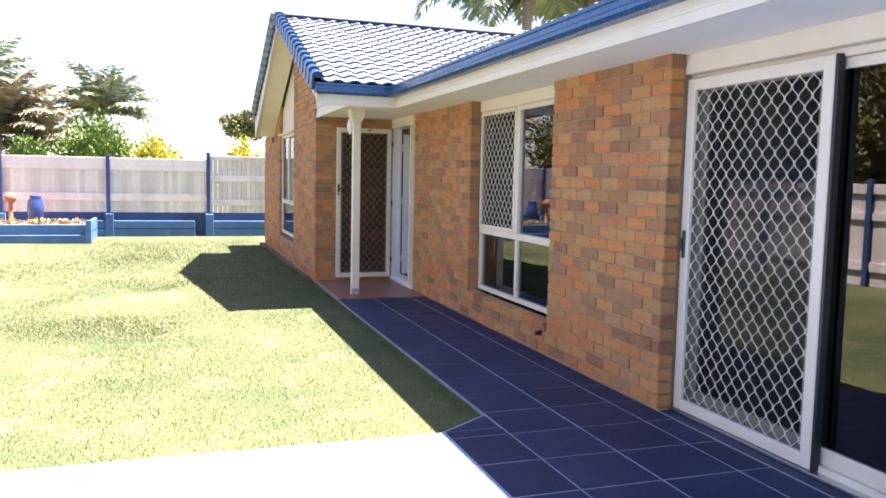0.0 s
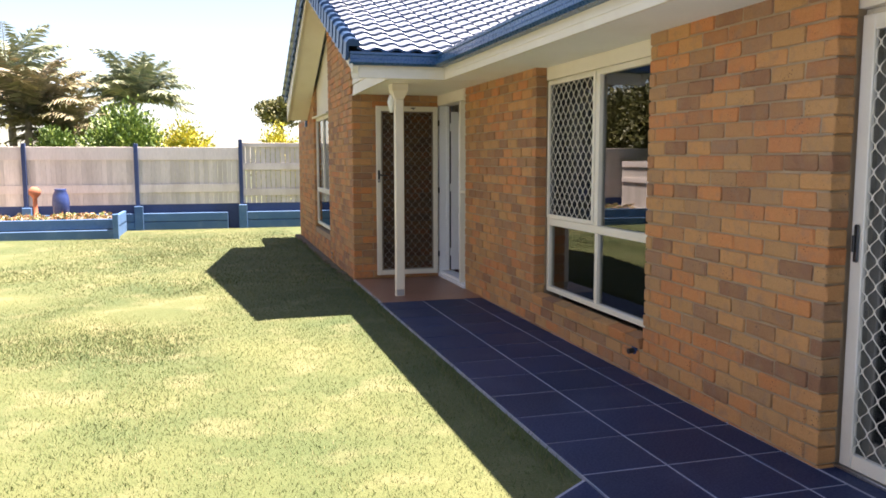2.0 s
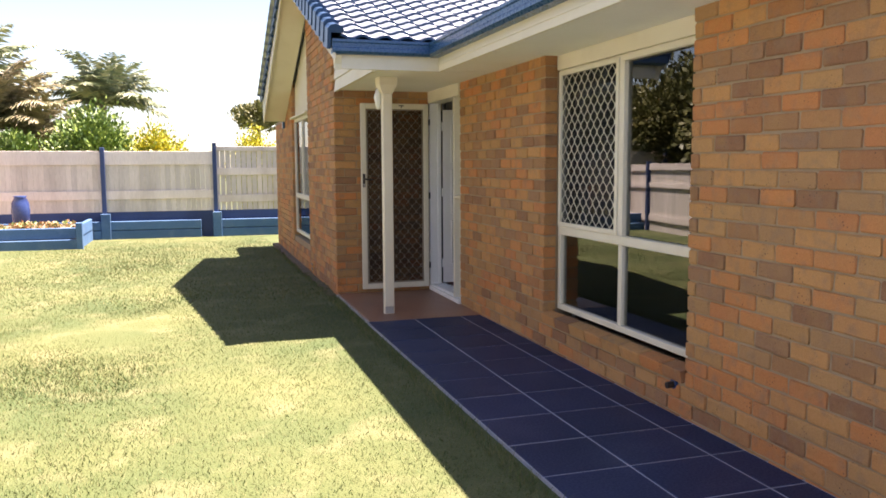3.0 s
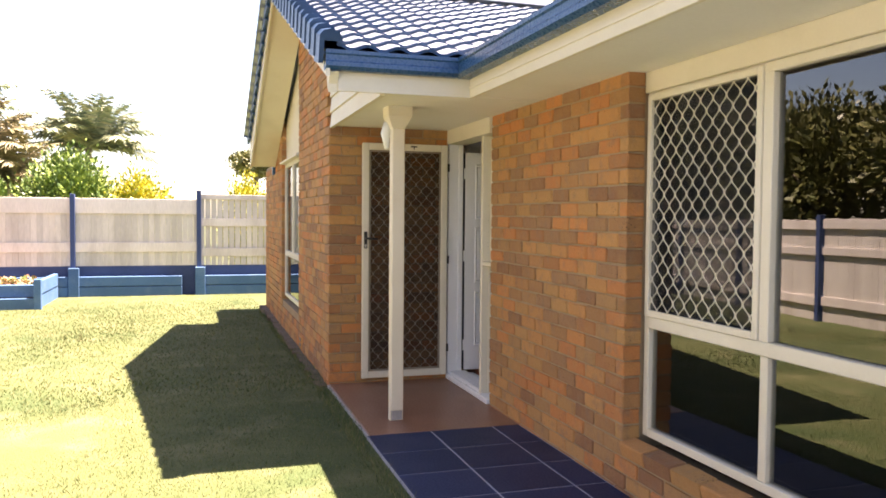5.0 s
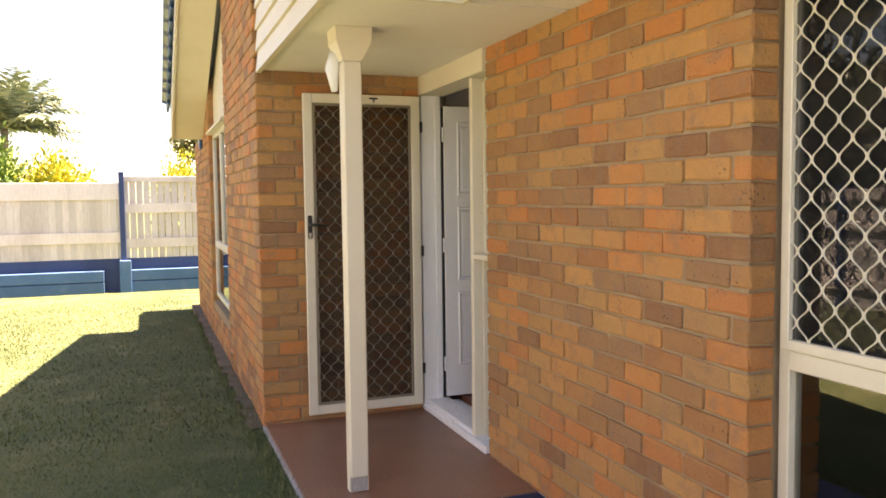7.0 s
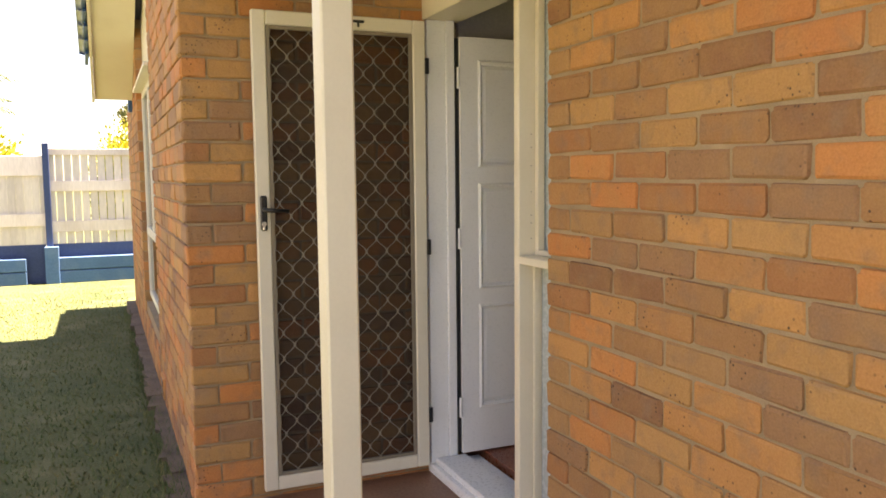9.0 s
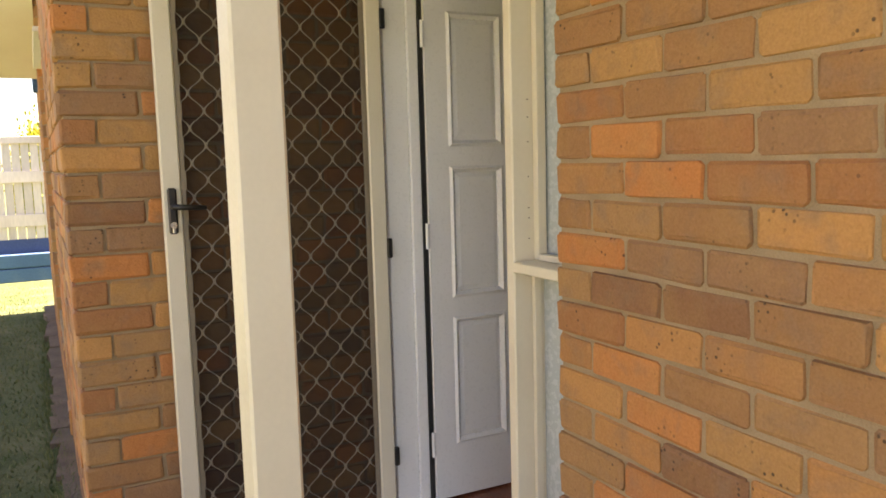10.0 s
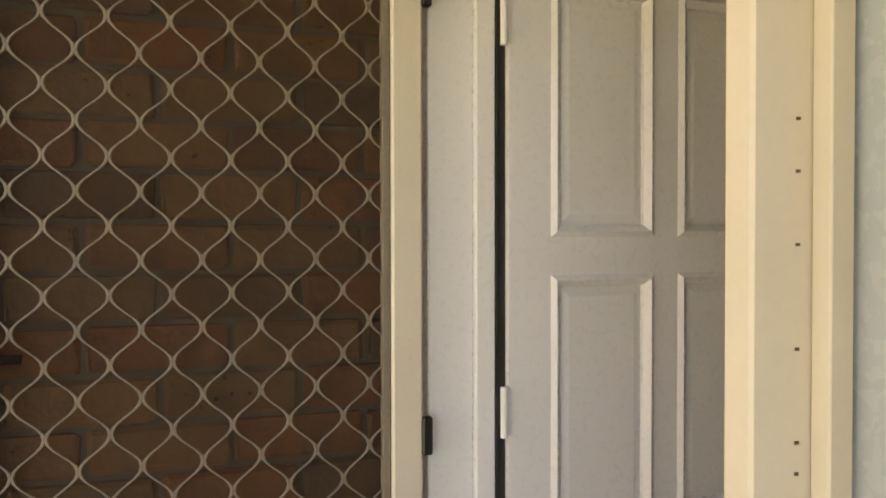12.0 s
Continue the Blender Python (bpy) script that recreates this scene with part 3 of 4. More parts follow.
# front door frame, side light and leaf
JY = 10.545          # face of the hinge jamb
SLX = 3.297
door_2 = tagged(thing("door_2", (SLX, 9.8, 0.0), "white front door frame with side light", "door", kind="structure"))
part("jamb", boxes([(SLX - 0.02, SLX + 0.075, JY, WING_Y + 0.005, 0.04, 2.20), (SLX + 0.0751, SLX + 0.118, JY - 0.012, WING_Y + 0.005, 0.04, 2.20)], 0.003), M_WHITE, door_2)
part("mullion", boxes([(SLX, SLX + 0.085, MUL, MUL + 0.04, 0.04, 2.20), (SLX + 0.0851, SLX + 0.16, MUL - 0.013, MUL + 0.04, 0.04, 2.20)], 0.004), M_CREAM, door_2)
part("strike_plate", boxes([(SLX + 0.10, SLX + 0.13, MUL + 0.0401, MUL + 0.044, 1.08, 1.18)], 0.001), M_STEEL, door_2)
part("sill_rail", boxes([(SLX - 0.005, SLX + 0.10, BRICK_END - 0.0, MUL - 0.001, 1.125, 1.155)], 0.003), M_CREAM, door_2)
part("side_jamb", boxes([(SLX + 0.07, SLX + 0.16, BRICK_END - 0.03, BRICK_END + 0.02, 0.04, 2.20)], 0.003), M_CREAM, door_2)
part("stop", boxes([(SLX + 0.07, SLX + 0.10, MUL - 0.025, MUL - 0.001, 1.156, 2.17), (SLX + 0.06, SLX + 0.0849, MUL - 0.017, MUL - 0.001, 0.06, 1.12)], 0.002), M_CREAM, door_2)
part("stop", boxes([(SLX + 0.07, SLX + 0.098, BRICK_END + 0.021, MUL - 0.026, 1.156, 1.175)], 0.002), M_CREAM, door_2)
pane(door_2, "obscure_pane", "x", SLX + 0.105, BRICK_END - 0.02, MUL - 0.005, 1.12, 2.20, M_FROST, "pale obscure glass pane")
pane(door_2, "panel", "x", SLX + 0.095, BRICK_END - 0.02, MUL - 0.005, 0.05, 1.12, M_FROST, "pale lower panel")
part("door_head", boxes([(SLX - 0.03, SLX + 0.16, BRICK_END + 0.002, WING_Y - 0.001, 2.201, SOFFIT - 0.001)], 0.003), M_CREAM, door_2, "cream head board")
part("threshold", boxes([(SLX - 0.03, SLX + 0.25, BRICK_END + 0.01, JY + 0.02, 0.001, 0.045)], 0.006), M_WHITE, door_2, "white painted threshold")
part("threshold", boxes([(SLX - 0.005, SLX + 0.16, MUL + 0.041, JY - 0.013, 0.0451, 0.075)], 0.006), M_WHITE, door_2)

LX0, LX1, LY0, LY1, LZ0, LZ1 = 3.434, 4.214, 10.512, 10.550, 0.085, 2.125
leaf = thing("front_door", (LX0, LY1, LZ0), "white painted panelled front door standing open into the hall", "door")
cols = [(LX0 + 0.093, LX0 + 0.338), (LX0 + 0.398, LX0 + 0.643)]
rws = [(0.305, 0.83), (0.907, 1.428), (1.505, 2.02)]
bm = bmesh.new()
xs = [LX0] + [v for c in cols for v in c] + [LX1]
zs = [LZ0] + [v for r in rws for v in r] + [LZ1]
for i in range(0, 6, 2):
    box(bm, xs[i], xs[i + 1], LY0, LY1, LZ0, LZ1, 0.0)
for i in range(1, 5, 2):
    for j in range(0, 8, 2):
        box(bm, xs[i], xs[i + 1], LY0, LY1, zs[j], zs[j + 1], 0.0)
    for j in range(1, 7, 2):
        box(bm, xs[i], xs[i + 1], LY0 + 0.014, LY1 - 0.014, zs[j], zs[j + 1])
bmesh.ops.remove_doubles(bm, verts=bm.verts, dist=0.0001)
body = part("door_leaf", bm, M_WHITE, leaf)
for x0, x1 in cols:
    for z0, z1 in rws:
        m = bmesh.new()
        w, y0, y1 = 0.024, LY0 - 0.008, LY0 + 0.014
        o4 = [(x0, z0), (x1, z0), (x1, z1), (x0, z1)]
        i4 = [(x0 + w, z0 + w), (x1 - w, z0 + w), (x1 - w, z1 - w), (x0 + w, z1 - w)]
        m4 = [(x0 + w * 0.45, z0 + w * 0.45), (x1 - w * 0.45, z0 + w * 0.45), (x1 - w * 0.45, z1 - w * 0.45), (x0 + w * 0.45, z1 - w * 0.45)]
        vs = [[m.verts.new((x, y, z)) for x, z in q] for q, y in ((o4, y1), (o4, LY0 - 0.001), (m4, y0), (i4, LY0 + 0.004), (i4, y1))]
        for a, b in zip(vs, vs[1:]):
            for k in range(4):
                m.faces.new((a[k], a[(k + 1) % 4], b[(k + 1) % 4], b[k]))
        bmesh.ops.recalc_face_normals(m, faces=m.faces)
        p = part("panel_mould", m, M_WHITE, body)
        m = bmesh.new()
        q = 0.045
        outer = [m.verts.new((x, LY0 + 0.0135, z)) for x, z in i4]
        inner = [m.verts.new((x, LY0 + 0.006, z)) for x, z in ((x0 + q, z0 + q), (x1 - q, z0 + q), (x1 - q, z1 - q), (x0 + q, z1 - q))]
        for k in range(4):
            m.faces.new((outer[k], outer[(k + 1) % 4], inner[(k + 1) % 4], inner[k]))
        m.faces.new(inner)
        bmesh.ops.recalc_face_normals(m, faces=m.faces)
        part("raised_panel", m, M_WHITE, body)
for z in (0.32, 1.16, 1.93):
    bm = bmesh.new()
    tube(bm, [(LX0 - 0.012, LY0 - 0.004, z - 0.05), (LX0 - 0.012, LY0 - 0.004, z + 0.05)], 0.0075, 10)
    box(bm, LX0 - 0.012, LX0 + 0.004, LY0 - 0.002, LY0 + 0.001, z - 0.045, z + 0.045)
    part("hinge", bm, M_WHITE, leaf, smooth=False)
# Black strip added to darken the hinge gap, which is only in shade
part("weather_seal", boxes([(SLX + 0.1185, LX0 - 0.001, JY - 0.018, JY + 0.006, 0.09, 2.12)]), M_BLACK, door_2, "black strip standing in for the shade in the hinge gap")
part("latch_plate", boxes([(LX1 - 0.001, LX1 + 0.003, LY0 + 0.008, LY1 - 0.008, 1.02, 1.12)], 0.001), M_STEEL, leaf)
kn = bmesh.new()
tube(kn, [(LX1 - 0.07, LY0 - 0.05, 1.07), (LX1 - 0.07, LY0, 1.07)], [0.024, 0.012], 14)
part("door_knob", kn, M_STEEL, leaf)

# security screen door, swung back against the porch wall
SX0, SX1, SY, SZ0, SZ1 = 2.453, 3.258, 10.518, 0.047, 2.187
screen_2 = thing("screen_door", (SX1, SY, SZ0), "cream framed security screen door swung open against the brick wall", "screen door")
sf = part("screen_frame", frame_bars(bmesh.new(), "y", SY, SY + 0.03, SX0, SX1, SZ0, SZ1, 0.062, 0.005), M_CREAM_ALU, screen_2)
part("bead", frame_bars(bmesh.new(), "y", SY + 0.006, SY + 0.022, SX0 + 0.063, SX1 - 0.063, SZ0 + 0.063, SZ1 - 0.063, 0.016, 0.002), M_GRILLE, sf, "bronze inner bead")
part("diamond_grille", grille("y", SY + 0.010, SX0 + 0.079, SX1 - 0.079, SZ0 + 0.079, SZ1 - 0.079, thick=0.0027), M_GRILLE, screen_2, "bronze diamond grille")
pane(screen_2, "insect_screen", "y", SY + 0.018, SX0 + 0.07, SX1 - 0.07, SZ0 + 0.07, SZ1 - 0.07, M_GAUZE, "dark woven insect screen")
lock = part("lock_plate", boxes([(SX0 + 0.014, SX0 + 0.044, SY - 0.014, SY, 1.232, 1.386)], 0.006), M_BLACK, screen_2)
bm = bmesh.new()
tube(bm, [(SX0 + 0.03, SY - 0.012, 1.325), (SX0 + 0.03, SY - 0.05, 1.325), (SX0 + 0.045, SY - 0.055, 1.323), (SX0 + 0.13, SY - 0.055, 1.318)], [0.010, 0.010, 0.010, 0.008], 10)
part("lever", bm, M_BLACK, lock, smooth=True)
bm = bmesh.new()
tube(bm, [(SX0 + 0.029, SY - 0.02, 1.262), (SX0 + 0.029, SY - 0.012, 1.262)], 0.011, 12)
box(bm, SX0 + 0.024, SX0 + 0.034, SY - 0.018, SY - 0.012, 1.235, 1.262, 0.002)
part("key_cylinder", bm, M_STEEL, lock)
for z in (0.30, 1.125, 1.98):
    part("hinge", boxes([(SX1 - 0.002, SX1 + 0.018, SY - 0.004, SY + 0.014, z - 0.037, z + 0.037)], 0.003), M_BLACK, screen_2)
part("door_catch", boxes([(2.90, 2.96, SY - 0.006, SY, SZ1 - 0.03, SZ1 - 0.018), (2.925, 2.935, SY - 0.012, SY - 0.006, SZ1 - 0.05, SZ1 - 0.02)], 0.002), M_BLACK, screen_2)

# porch post
PX, PY, PW = 2.447, 9.211, 0.047
post = thing("porch_post", (PX, PY, 0.0), "cream painted square timber porch post on a steel stirrup", "post")
part("shaft", boxes([(PX - PW, PX + PW, PY - PW, PY + PW, 0.075, 2.17)], 0.006), M_CREAM, post)
bm = bmesh.new()
for (s0, s1, z0, z1) in ((PW, PW + 0.04, 2.17, 2.255), (PW + 0.04, PW + 0.045, 2.255, SOFFIT)):
    va = [bm.verts.new((PX + a * s0, PY + b * s0, z0)) for a, b in ((-1, -1), (1, -1), (1, 1), (-1, 1))]
    vb = [bm.verts.new((PX + a * s1, PY + b * s1, z1 - 0.001)) for a, b in ((-1, -1), (1, -1), (1, 1), (-1, 1))]
    for k in range(4):
        bm.faces.new((va[k], va[(k + 1) % 4], vb[(k + 1) % 4], vb[k]))
    bm.faces.new(va[::-1])
    bm.faces.new(vb)
part("capital", bm, M_CREAM, post)
bm = boxes([(PX - PW - 0.002, PX - PW + 0.004, PY - 0.03, PY + 0.03, 0.0, 0.15), (PX + PW - 0.004, PX + PW + 0.002, PY - 0.03, PY + 0.03, 0.0, 0.15), (PX - PW + 0.004, PX + PW - 0.004, PY - 0.03, PY + 0.03, 0.0, 0.006)])
part("stirrup", bm, M_CREAM, post)
part("packer", boxes([(PX - PW + 0.008, PX + PW - 0.008, PY - PW + 0.006, PY + PW - 0.006, 0.006, 0.074)]), M_CONC, post)
light = thing("porch_light", (PX - 0.07, PY + 0.06, 2.1), "small white bracket lamp fixed to the porch post", "light")
bm = bmesh.new()
tube(bm, [(PX - PW - 0.012, PY + 0.06, 2.22), (PX - PW - 0.03, PY + 0.06, 2.14), (PX - PW - 0.02, PY + 0.06, 2.03)], [0.03, 0.036, 0.016], 14)
part("shade", bm, M_WHITE, light, smooth=True)
part("bracket", boxes([(PX - PW - 0.014, PX - PW + 0.002, PY + 0.03, PY + 0.075, 2.17, 2.27)], 0.003), M_WHITE, light)

# gable window with a panel above
window_2 = tagged(thing("window_2", (WING_X, WG0, 0.4), "cream framed gable window with closed white blind", "window", kind="structure"))
part("window_frame", frame_bars(bmesh.new(), "x", WING_X + 0.04, WING_X + 0.09, WG0, WG1, 0.42, 2.22, 0.05), M_CREAM_ALU, window_2)
part("transom", boxes([(WING_X + 0.035, WING_X + 0.085, WG0 + 0.05, WG1 - 0.05, 0.98, 1.05)], 0.003), M_CREAM_ALU, window_2)
part("mullion", boxes([(WING_X + 0.038, WING_X + 0.085, 13.65, 13.71, 1.05, 2.17)], 0.003), M_CREAM_ALU, window_2)
pane(window_2, "pane", "x", WING_X + 0.06, WG0 + 0.04, WG1 - 0.04, 0.46, 0.985)
pane(window_2, "pane", "x", WING_X + 0.06, WG0 + 0.04, WG1 - 0.04, 1.045, 2.18)
part("window_ledge", boxes([(WING_X - 0.03, WING_X + 0.14, WG0 - 0.005, WG1 + 0.005, 2.222, 2.25)], 0.003), M_CREAM, window_2)
bm = bmesh.new()
prism(bm, [(WG0, 2.251), (WG1, 2.251), (WG1, under_roof(WG1) - 0.002), (RIDGE_Y + 0.6, under_roof(RIDGE_Y + 0.6) - 0.002), (WG0, under_roof(WG0) - 0.002)], "x", WING_X + 0.06, WING_X + 0.13)
part("upper_panel", bm, M_CREAM, window_2, "cream sheet panel above the window")
part("room_back", boxes([(WING_X + 0.3, WING_X + 0.32, WG0 - 0.2, WG1 + 0.2, 0.0, 2.4)]), M_PLASTER, window_2, "dim room behind")
blind_2 = thing("slatted_blind", (WING_X + 0.10, WG0, 2.2), "closed white slatted blind behind the gable window", "blind")
sl = boxes([(WING_X + 0.10, WING_X + 0.103, WG0 + 0.03, WG1 - 0.03, 0.0, 0.026)])
first = part("slat", sl, M_WHITE, blind_2)
first.location.z = 1.02
for k in range(1, 40):
    o = new("slat", first.data)
    attach(o, blind_2)
    o.location.z = 1.02 + 0.029 * k


# ---- fences ----
def fence_bay(name, at, ang, length, height, label, rails, base=0.0, n=None, group="", gap=0.0015):
    """A paling fence bay seen from its rail side; origin at its first post, running along local x."""
    f = thing(name, (0, 0, 0), label, "fence", group)
    n = n or int(length / 0.105)
    w = length / n
    pal = boxes([(gap, w - gap, 0.035, 0.052, base, height)])
    first = part("paling", pal, M_PALING, f)
    for k in range(1, n):
        o = new("paling", first.data)
        attach(o, f)
        o.location = (w * k, 0.004 * random.random(), -0.02 * random.random())
    for z0, z1 in rails:
        part("rail", boxes([(0.03, length - 0.03, 0.0, 0.034, z0, z1)], 0.004), M_FENCE, f)
    part("post", boxes([(-0.045, 0.045, -0.05, 0.05, -0.3, height + 0.07)], 0.005), M_NAVY, f, "navy painted post")
    f.matrix_basis = pose(*at, 0, 0, ang)
    return f


FY = 20.45
FZ = LAWN_Z - 0.085
bay = fence_bay("fence_bay", (1.09, FY, FZ), 0, 2.36, 2.06, "tall whitewashed paling fence bay with exposed rails", [(1.95, 2.05), (1.40, 1.56), (0.78, 0.95)], 0.5, 20, group="north fence", gap=0.006)
copy_thing(bay, pose(3.45, FY, FZ))
low = fence_bay("fence_bay", (-1.27, FY, FZ), 0, 2.36, 1.95, "whitewashed close paling fence bay with wide top rail", [(1.64, 1.94), (0.88, 1.07)], 0.6, group="north fence")
for k in range(1, 3):
    copy_thing(low, pose(-1.27 - 2.36 * k, FY, FZ))
for k in range(4):
    x0 = 1.09 - 2.36 * (k - 1)
    slp = thing("retaining_sleepers", (x0 - 2.36, FY, FZ), "blue painted timber sleepers at the foot of the fence", "retaining wall", "sleepers")
    part("back_board", boxes([(x0 - 2.34, x0 - 0.06, FY + 0.03, FY + 0.06, -0.3, 0.49)]), M_NAVY, slp)
    for j in range(2):
        part("sleeper", boxes([(x0 - 2.30, x0 - 0.08 - 0.25 * (k % 2), FY - 0.10, FY - 0.03, FZ + 0.002 + 0.205 * j, FZ + 0.195 + 0.205 * j)], 0.01), M_FENCE_BLUE, slp)
    part("stump", boxes([(x0 - 0.075, x0 + 0.12, FY - 0.14, FY - 0.052, -0.3, 0.46)], 0.008), M_FENCE_BLUE, slp)
west = fence_bay("fence_bay", (-4.002, 18.046, LAWN_Z - fall(18.0)), 98.5, 2.36, 1.58, "whitewashed paling fence bay along the far side of the lawn", [(1.42, 1.57), (1.02, 1.14), (0.24, 0.38)], 0.0, group="west fence")
for k in range(2, 4):
    copy_thing(west, pose(-4.35 + 0.348 * k, 20.38 - 2.334 * k, LAWN_Z - fall(20.38 - 2.334 * k), 0, 0, 98.5))
for k in range(1, 7):
    copy_thing(west, pose(-3.306, 13.378 - 2.36 * k, LAWN_Z, 0, 0, 90))

# raised garden bed with flowers and a pot
bed = thing("raised_garden_bed", (-2.6, 18.3, LAWN_Z), "blue painted sleeper garden bed with soil", "garden bed")
for j in range(2):
    z0, z1 = LAWN_Z - 0.09 + 0.22 * j, LAWN_Z + 0.12 + 0.22 * j
    part("sleeper", boxes([(-4.0, -1.54, 18.20 + 0.12 * j, 18.28 + 0.12 * j, z0, z1)], 0.01), M_FENCE_BLUE, bed)
    part("sleeper", boxes([(-1.60, -1.52, 18.42, 20.3, z0, z1 + 0.05)], 0.01), M_FENCE_BLUE, bed)
part("corner_post", boxes([(-1.58, -1.46, 18.18, 18.29, -0.3, 0.42)], 0.01), M_FENCE_BLUE, bed)
part("soil", boxes([(-4.0, -1.61, 18.40, 20.3, -0.2, 0.26)]), M_DIRT, bed)
pot = thing("garden_pot", (-2.70, 19.2, 0.26), "tall dark blue glazed garden pot in the bed", "pot")
part("pot_body", lathe(bmesh.new(), [(0.10, 0.0), (0.15, 0.12), (0.175, 0.35), (0.16, 0.52), (0.11, 0.62), (0.13, 0.66), (0.10, 0.66), (0.09, 0.6)], (-2.70, 19.2, 0.26)), M_POT, pot, smooth=True)
urn = thing("terracotta_ornament", (-3.24, 19.4, 0.26), "red terracotta garden ornament on a stem", "ornament")
part("ornament_body", lathe(bmesh.new(), [(0.13, 0.0), (0.14, 0.05), (0.05, 0.10), (0.045, 0.46), (0.12, 0.54), (0.13, 0.63), (0.05, 0.70)], (-3.24, 19.4, 0.26), 14), M_RED, urn, smooth=True)


def leaf_cloud(bm, at, radii, count, size, rng, hollow=0.55, up=0.3):
    """Many small folded leaves in uneven clumps around at."""
    seeds = [Vector((rng.gauss(0, 1), rng.gauss(0, 1), rng.gauss(0, 1))).normalized() * rng.uniform(hollow, 1.0) for _ in range(max(8, count // 60))]
    for _ in range(count):
        s = rng.choice(seeds)
        p = s + Vector((rng.gauss(0, 0.13), rng.gauss(0, 0.13), rng.gauss(0, 0.13)))
        c = Vector((at[0] + p.x * radii[0], at[1] + p.y * radii[1], at[2] + p.z * radii[2]))
        d = (p.normalized() + Vector((rng.uniform(-1, 1), rng.uniform(-1, 1), rng.uniform(-0.6, 1) + up))).normalized()
        w = d.cross(Vector((rng.uniform(-1, 1), rng.uniform(-1, 1), rng.uniform(-1, 1)))).normalized()
        k = size * rng.uniform(0.6, 1.3)
        a, b, e, f = (bm.verts.new(c + q) for q in (-d * k, w * k * 0.5, d * k, -w * k * 0.5))
        bm.faces.new((a, b, e, f))
    return bm


def shrub(name, at, radii, count, size, mat, label, seed, stems=5):
    rng = random.Random(seed)
    t = thing(name, at, label, "shrub")
    bm = bmesh.new()
    for _ in range(stems):
        q = Vector(at) + Vector((rng.uniform(-0.6, 0.6) * radii[0], rng.uniform(-0.6, 0.6) * radii[1], rng.uniform(0.6, 1.3) * radii[2]))
        tube(bm, [at, (Vector(at) + q) / 2 + Vector((0.05, 0, 0.05)), q], [0.05, 0.035, 0.012], 5)
    part("stems", bm, M_BARK, t)
    part("crown", leaf_cloud(bmesh.new(), (at[0], at[1], at[2] + radii[2]), radii, count, size, rng), mat, t)
    return t


def palm(at, height, fronds, length, seed, mat, label, lean=0.0, trunk=0.13, droop=0.62, leaflets=34):
    rng = random.Random(seed)
    t = thing("palm_tree", at, label, "palm")
    top = Vector(at) + Vector((lean, 0, height))
    bm = bmesh.new()
    tube(bm, [Vector(at) + (top - Vector(at)) * (i / 8) for i in range(9)], [trunk * (1.25 - 0.5 * i / 8) for i in range(9)], 10)
    part("trunk", bm, M_BARK, t, smooth=True)
    bm = bmesh.new()
    for k in range(fronds):
        az = 2 * math.pi * k / fronds * 2.4 + rng.uniform(-0.3, 0.3)
        el = rng.uniform(0.0, 1.45)
        ln = length * rng.uniform(0.75, 1.1)
        pts = []
        p = top.copy()
        e = el
        for i in range(10):
            pts.append(p.copy())
            p = p + Vector((math.cos(az) * math.cos(e), math.sin(az) * math.cos(e), math.sin(e))) * ln / 9
            e -= droop * (0.06 + 0.03 * i) * (1.2 if el > 0.5 else 0.8)
        tube(bm, pts, [0.03 - 0.0027 * i for i in range(10)], 4)
        for j in range(leaflets):
            u = 0.8 + 8.1 * j / leaflets
            i = int(u)
            c = pts[i].lerp(pts[i + 1], u - i)
            d = (pts[i + 1] - pts[i]).normalized()
            side = d.cross(Vector((0, 0, 1))).normalized()
            ll = length * 0.26 * math.sin(math.pi * (0.12 + 0.83 * j / leaflets)) * rng.uniform(0.8, 1.15)
            for s in (-1, 1):
                tip = c + (side * s * 0.8 + d * 0.55 + Vector((0, 0, -0.35 + rng.uniform(-0.25, 0.25)))).normalized() * ll
                mid = c.lerp(tip, 0.45) + Vector((0, 0, 0.05 * ll))
                wv = d * 0.034 * (length / 2)
                a, b, e2, f = bm.verts.new(c), bm.verts.new(mid + wv), bm.verts.new(tip), bm.verts.new(mid - wv)
                bm.faces.new((a, b, e2, f))
    part("crown", bm, mat, t)
    return t


def tree(at, height, radii, count, size, seed, mat, label):
    rng = random.Random(seed)
    t = thing("tree", at, label, "tree")
    bm = bmesh.new()
    top = Vector(at) + Vector((0.2, 0.1, height))
    tube(bm, [at, Vector(at).lerp(top, 0.5) + Vector((0.15, 0, 0)), top], [0.2, 0.14, 0.06], 8)
    for k in range(9):
        a = 2 * math.pi * k / 9 + rng.uniform(-0.3, 0.3)
        b = Vector(at).lerp(top, rng.uniform(0.45, 0.95))
        q = b + Vector((math.cos(a) * radii[0] * 0.8, math.sin(a) * radii[1] * 0.8, radii[2] * rng.uniform(0.2, 0.9)))
        tube(bm, [b, b.lerp(q, 0.5) + Vector((0, 0, 0.15)), q], [0.07, 0.045, 0.015], 5)
    part("trunk", bm, M_BARK, t, smooth=True)
    part("crown", leaf_cloud(bmesh.new(), (top.x, top.y, top.z + radii[2] * 0.4), radii, count, size, rng, 0.3), mat, t)
    return t


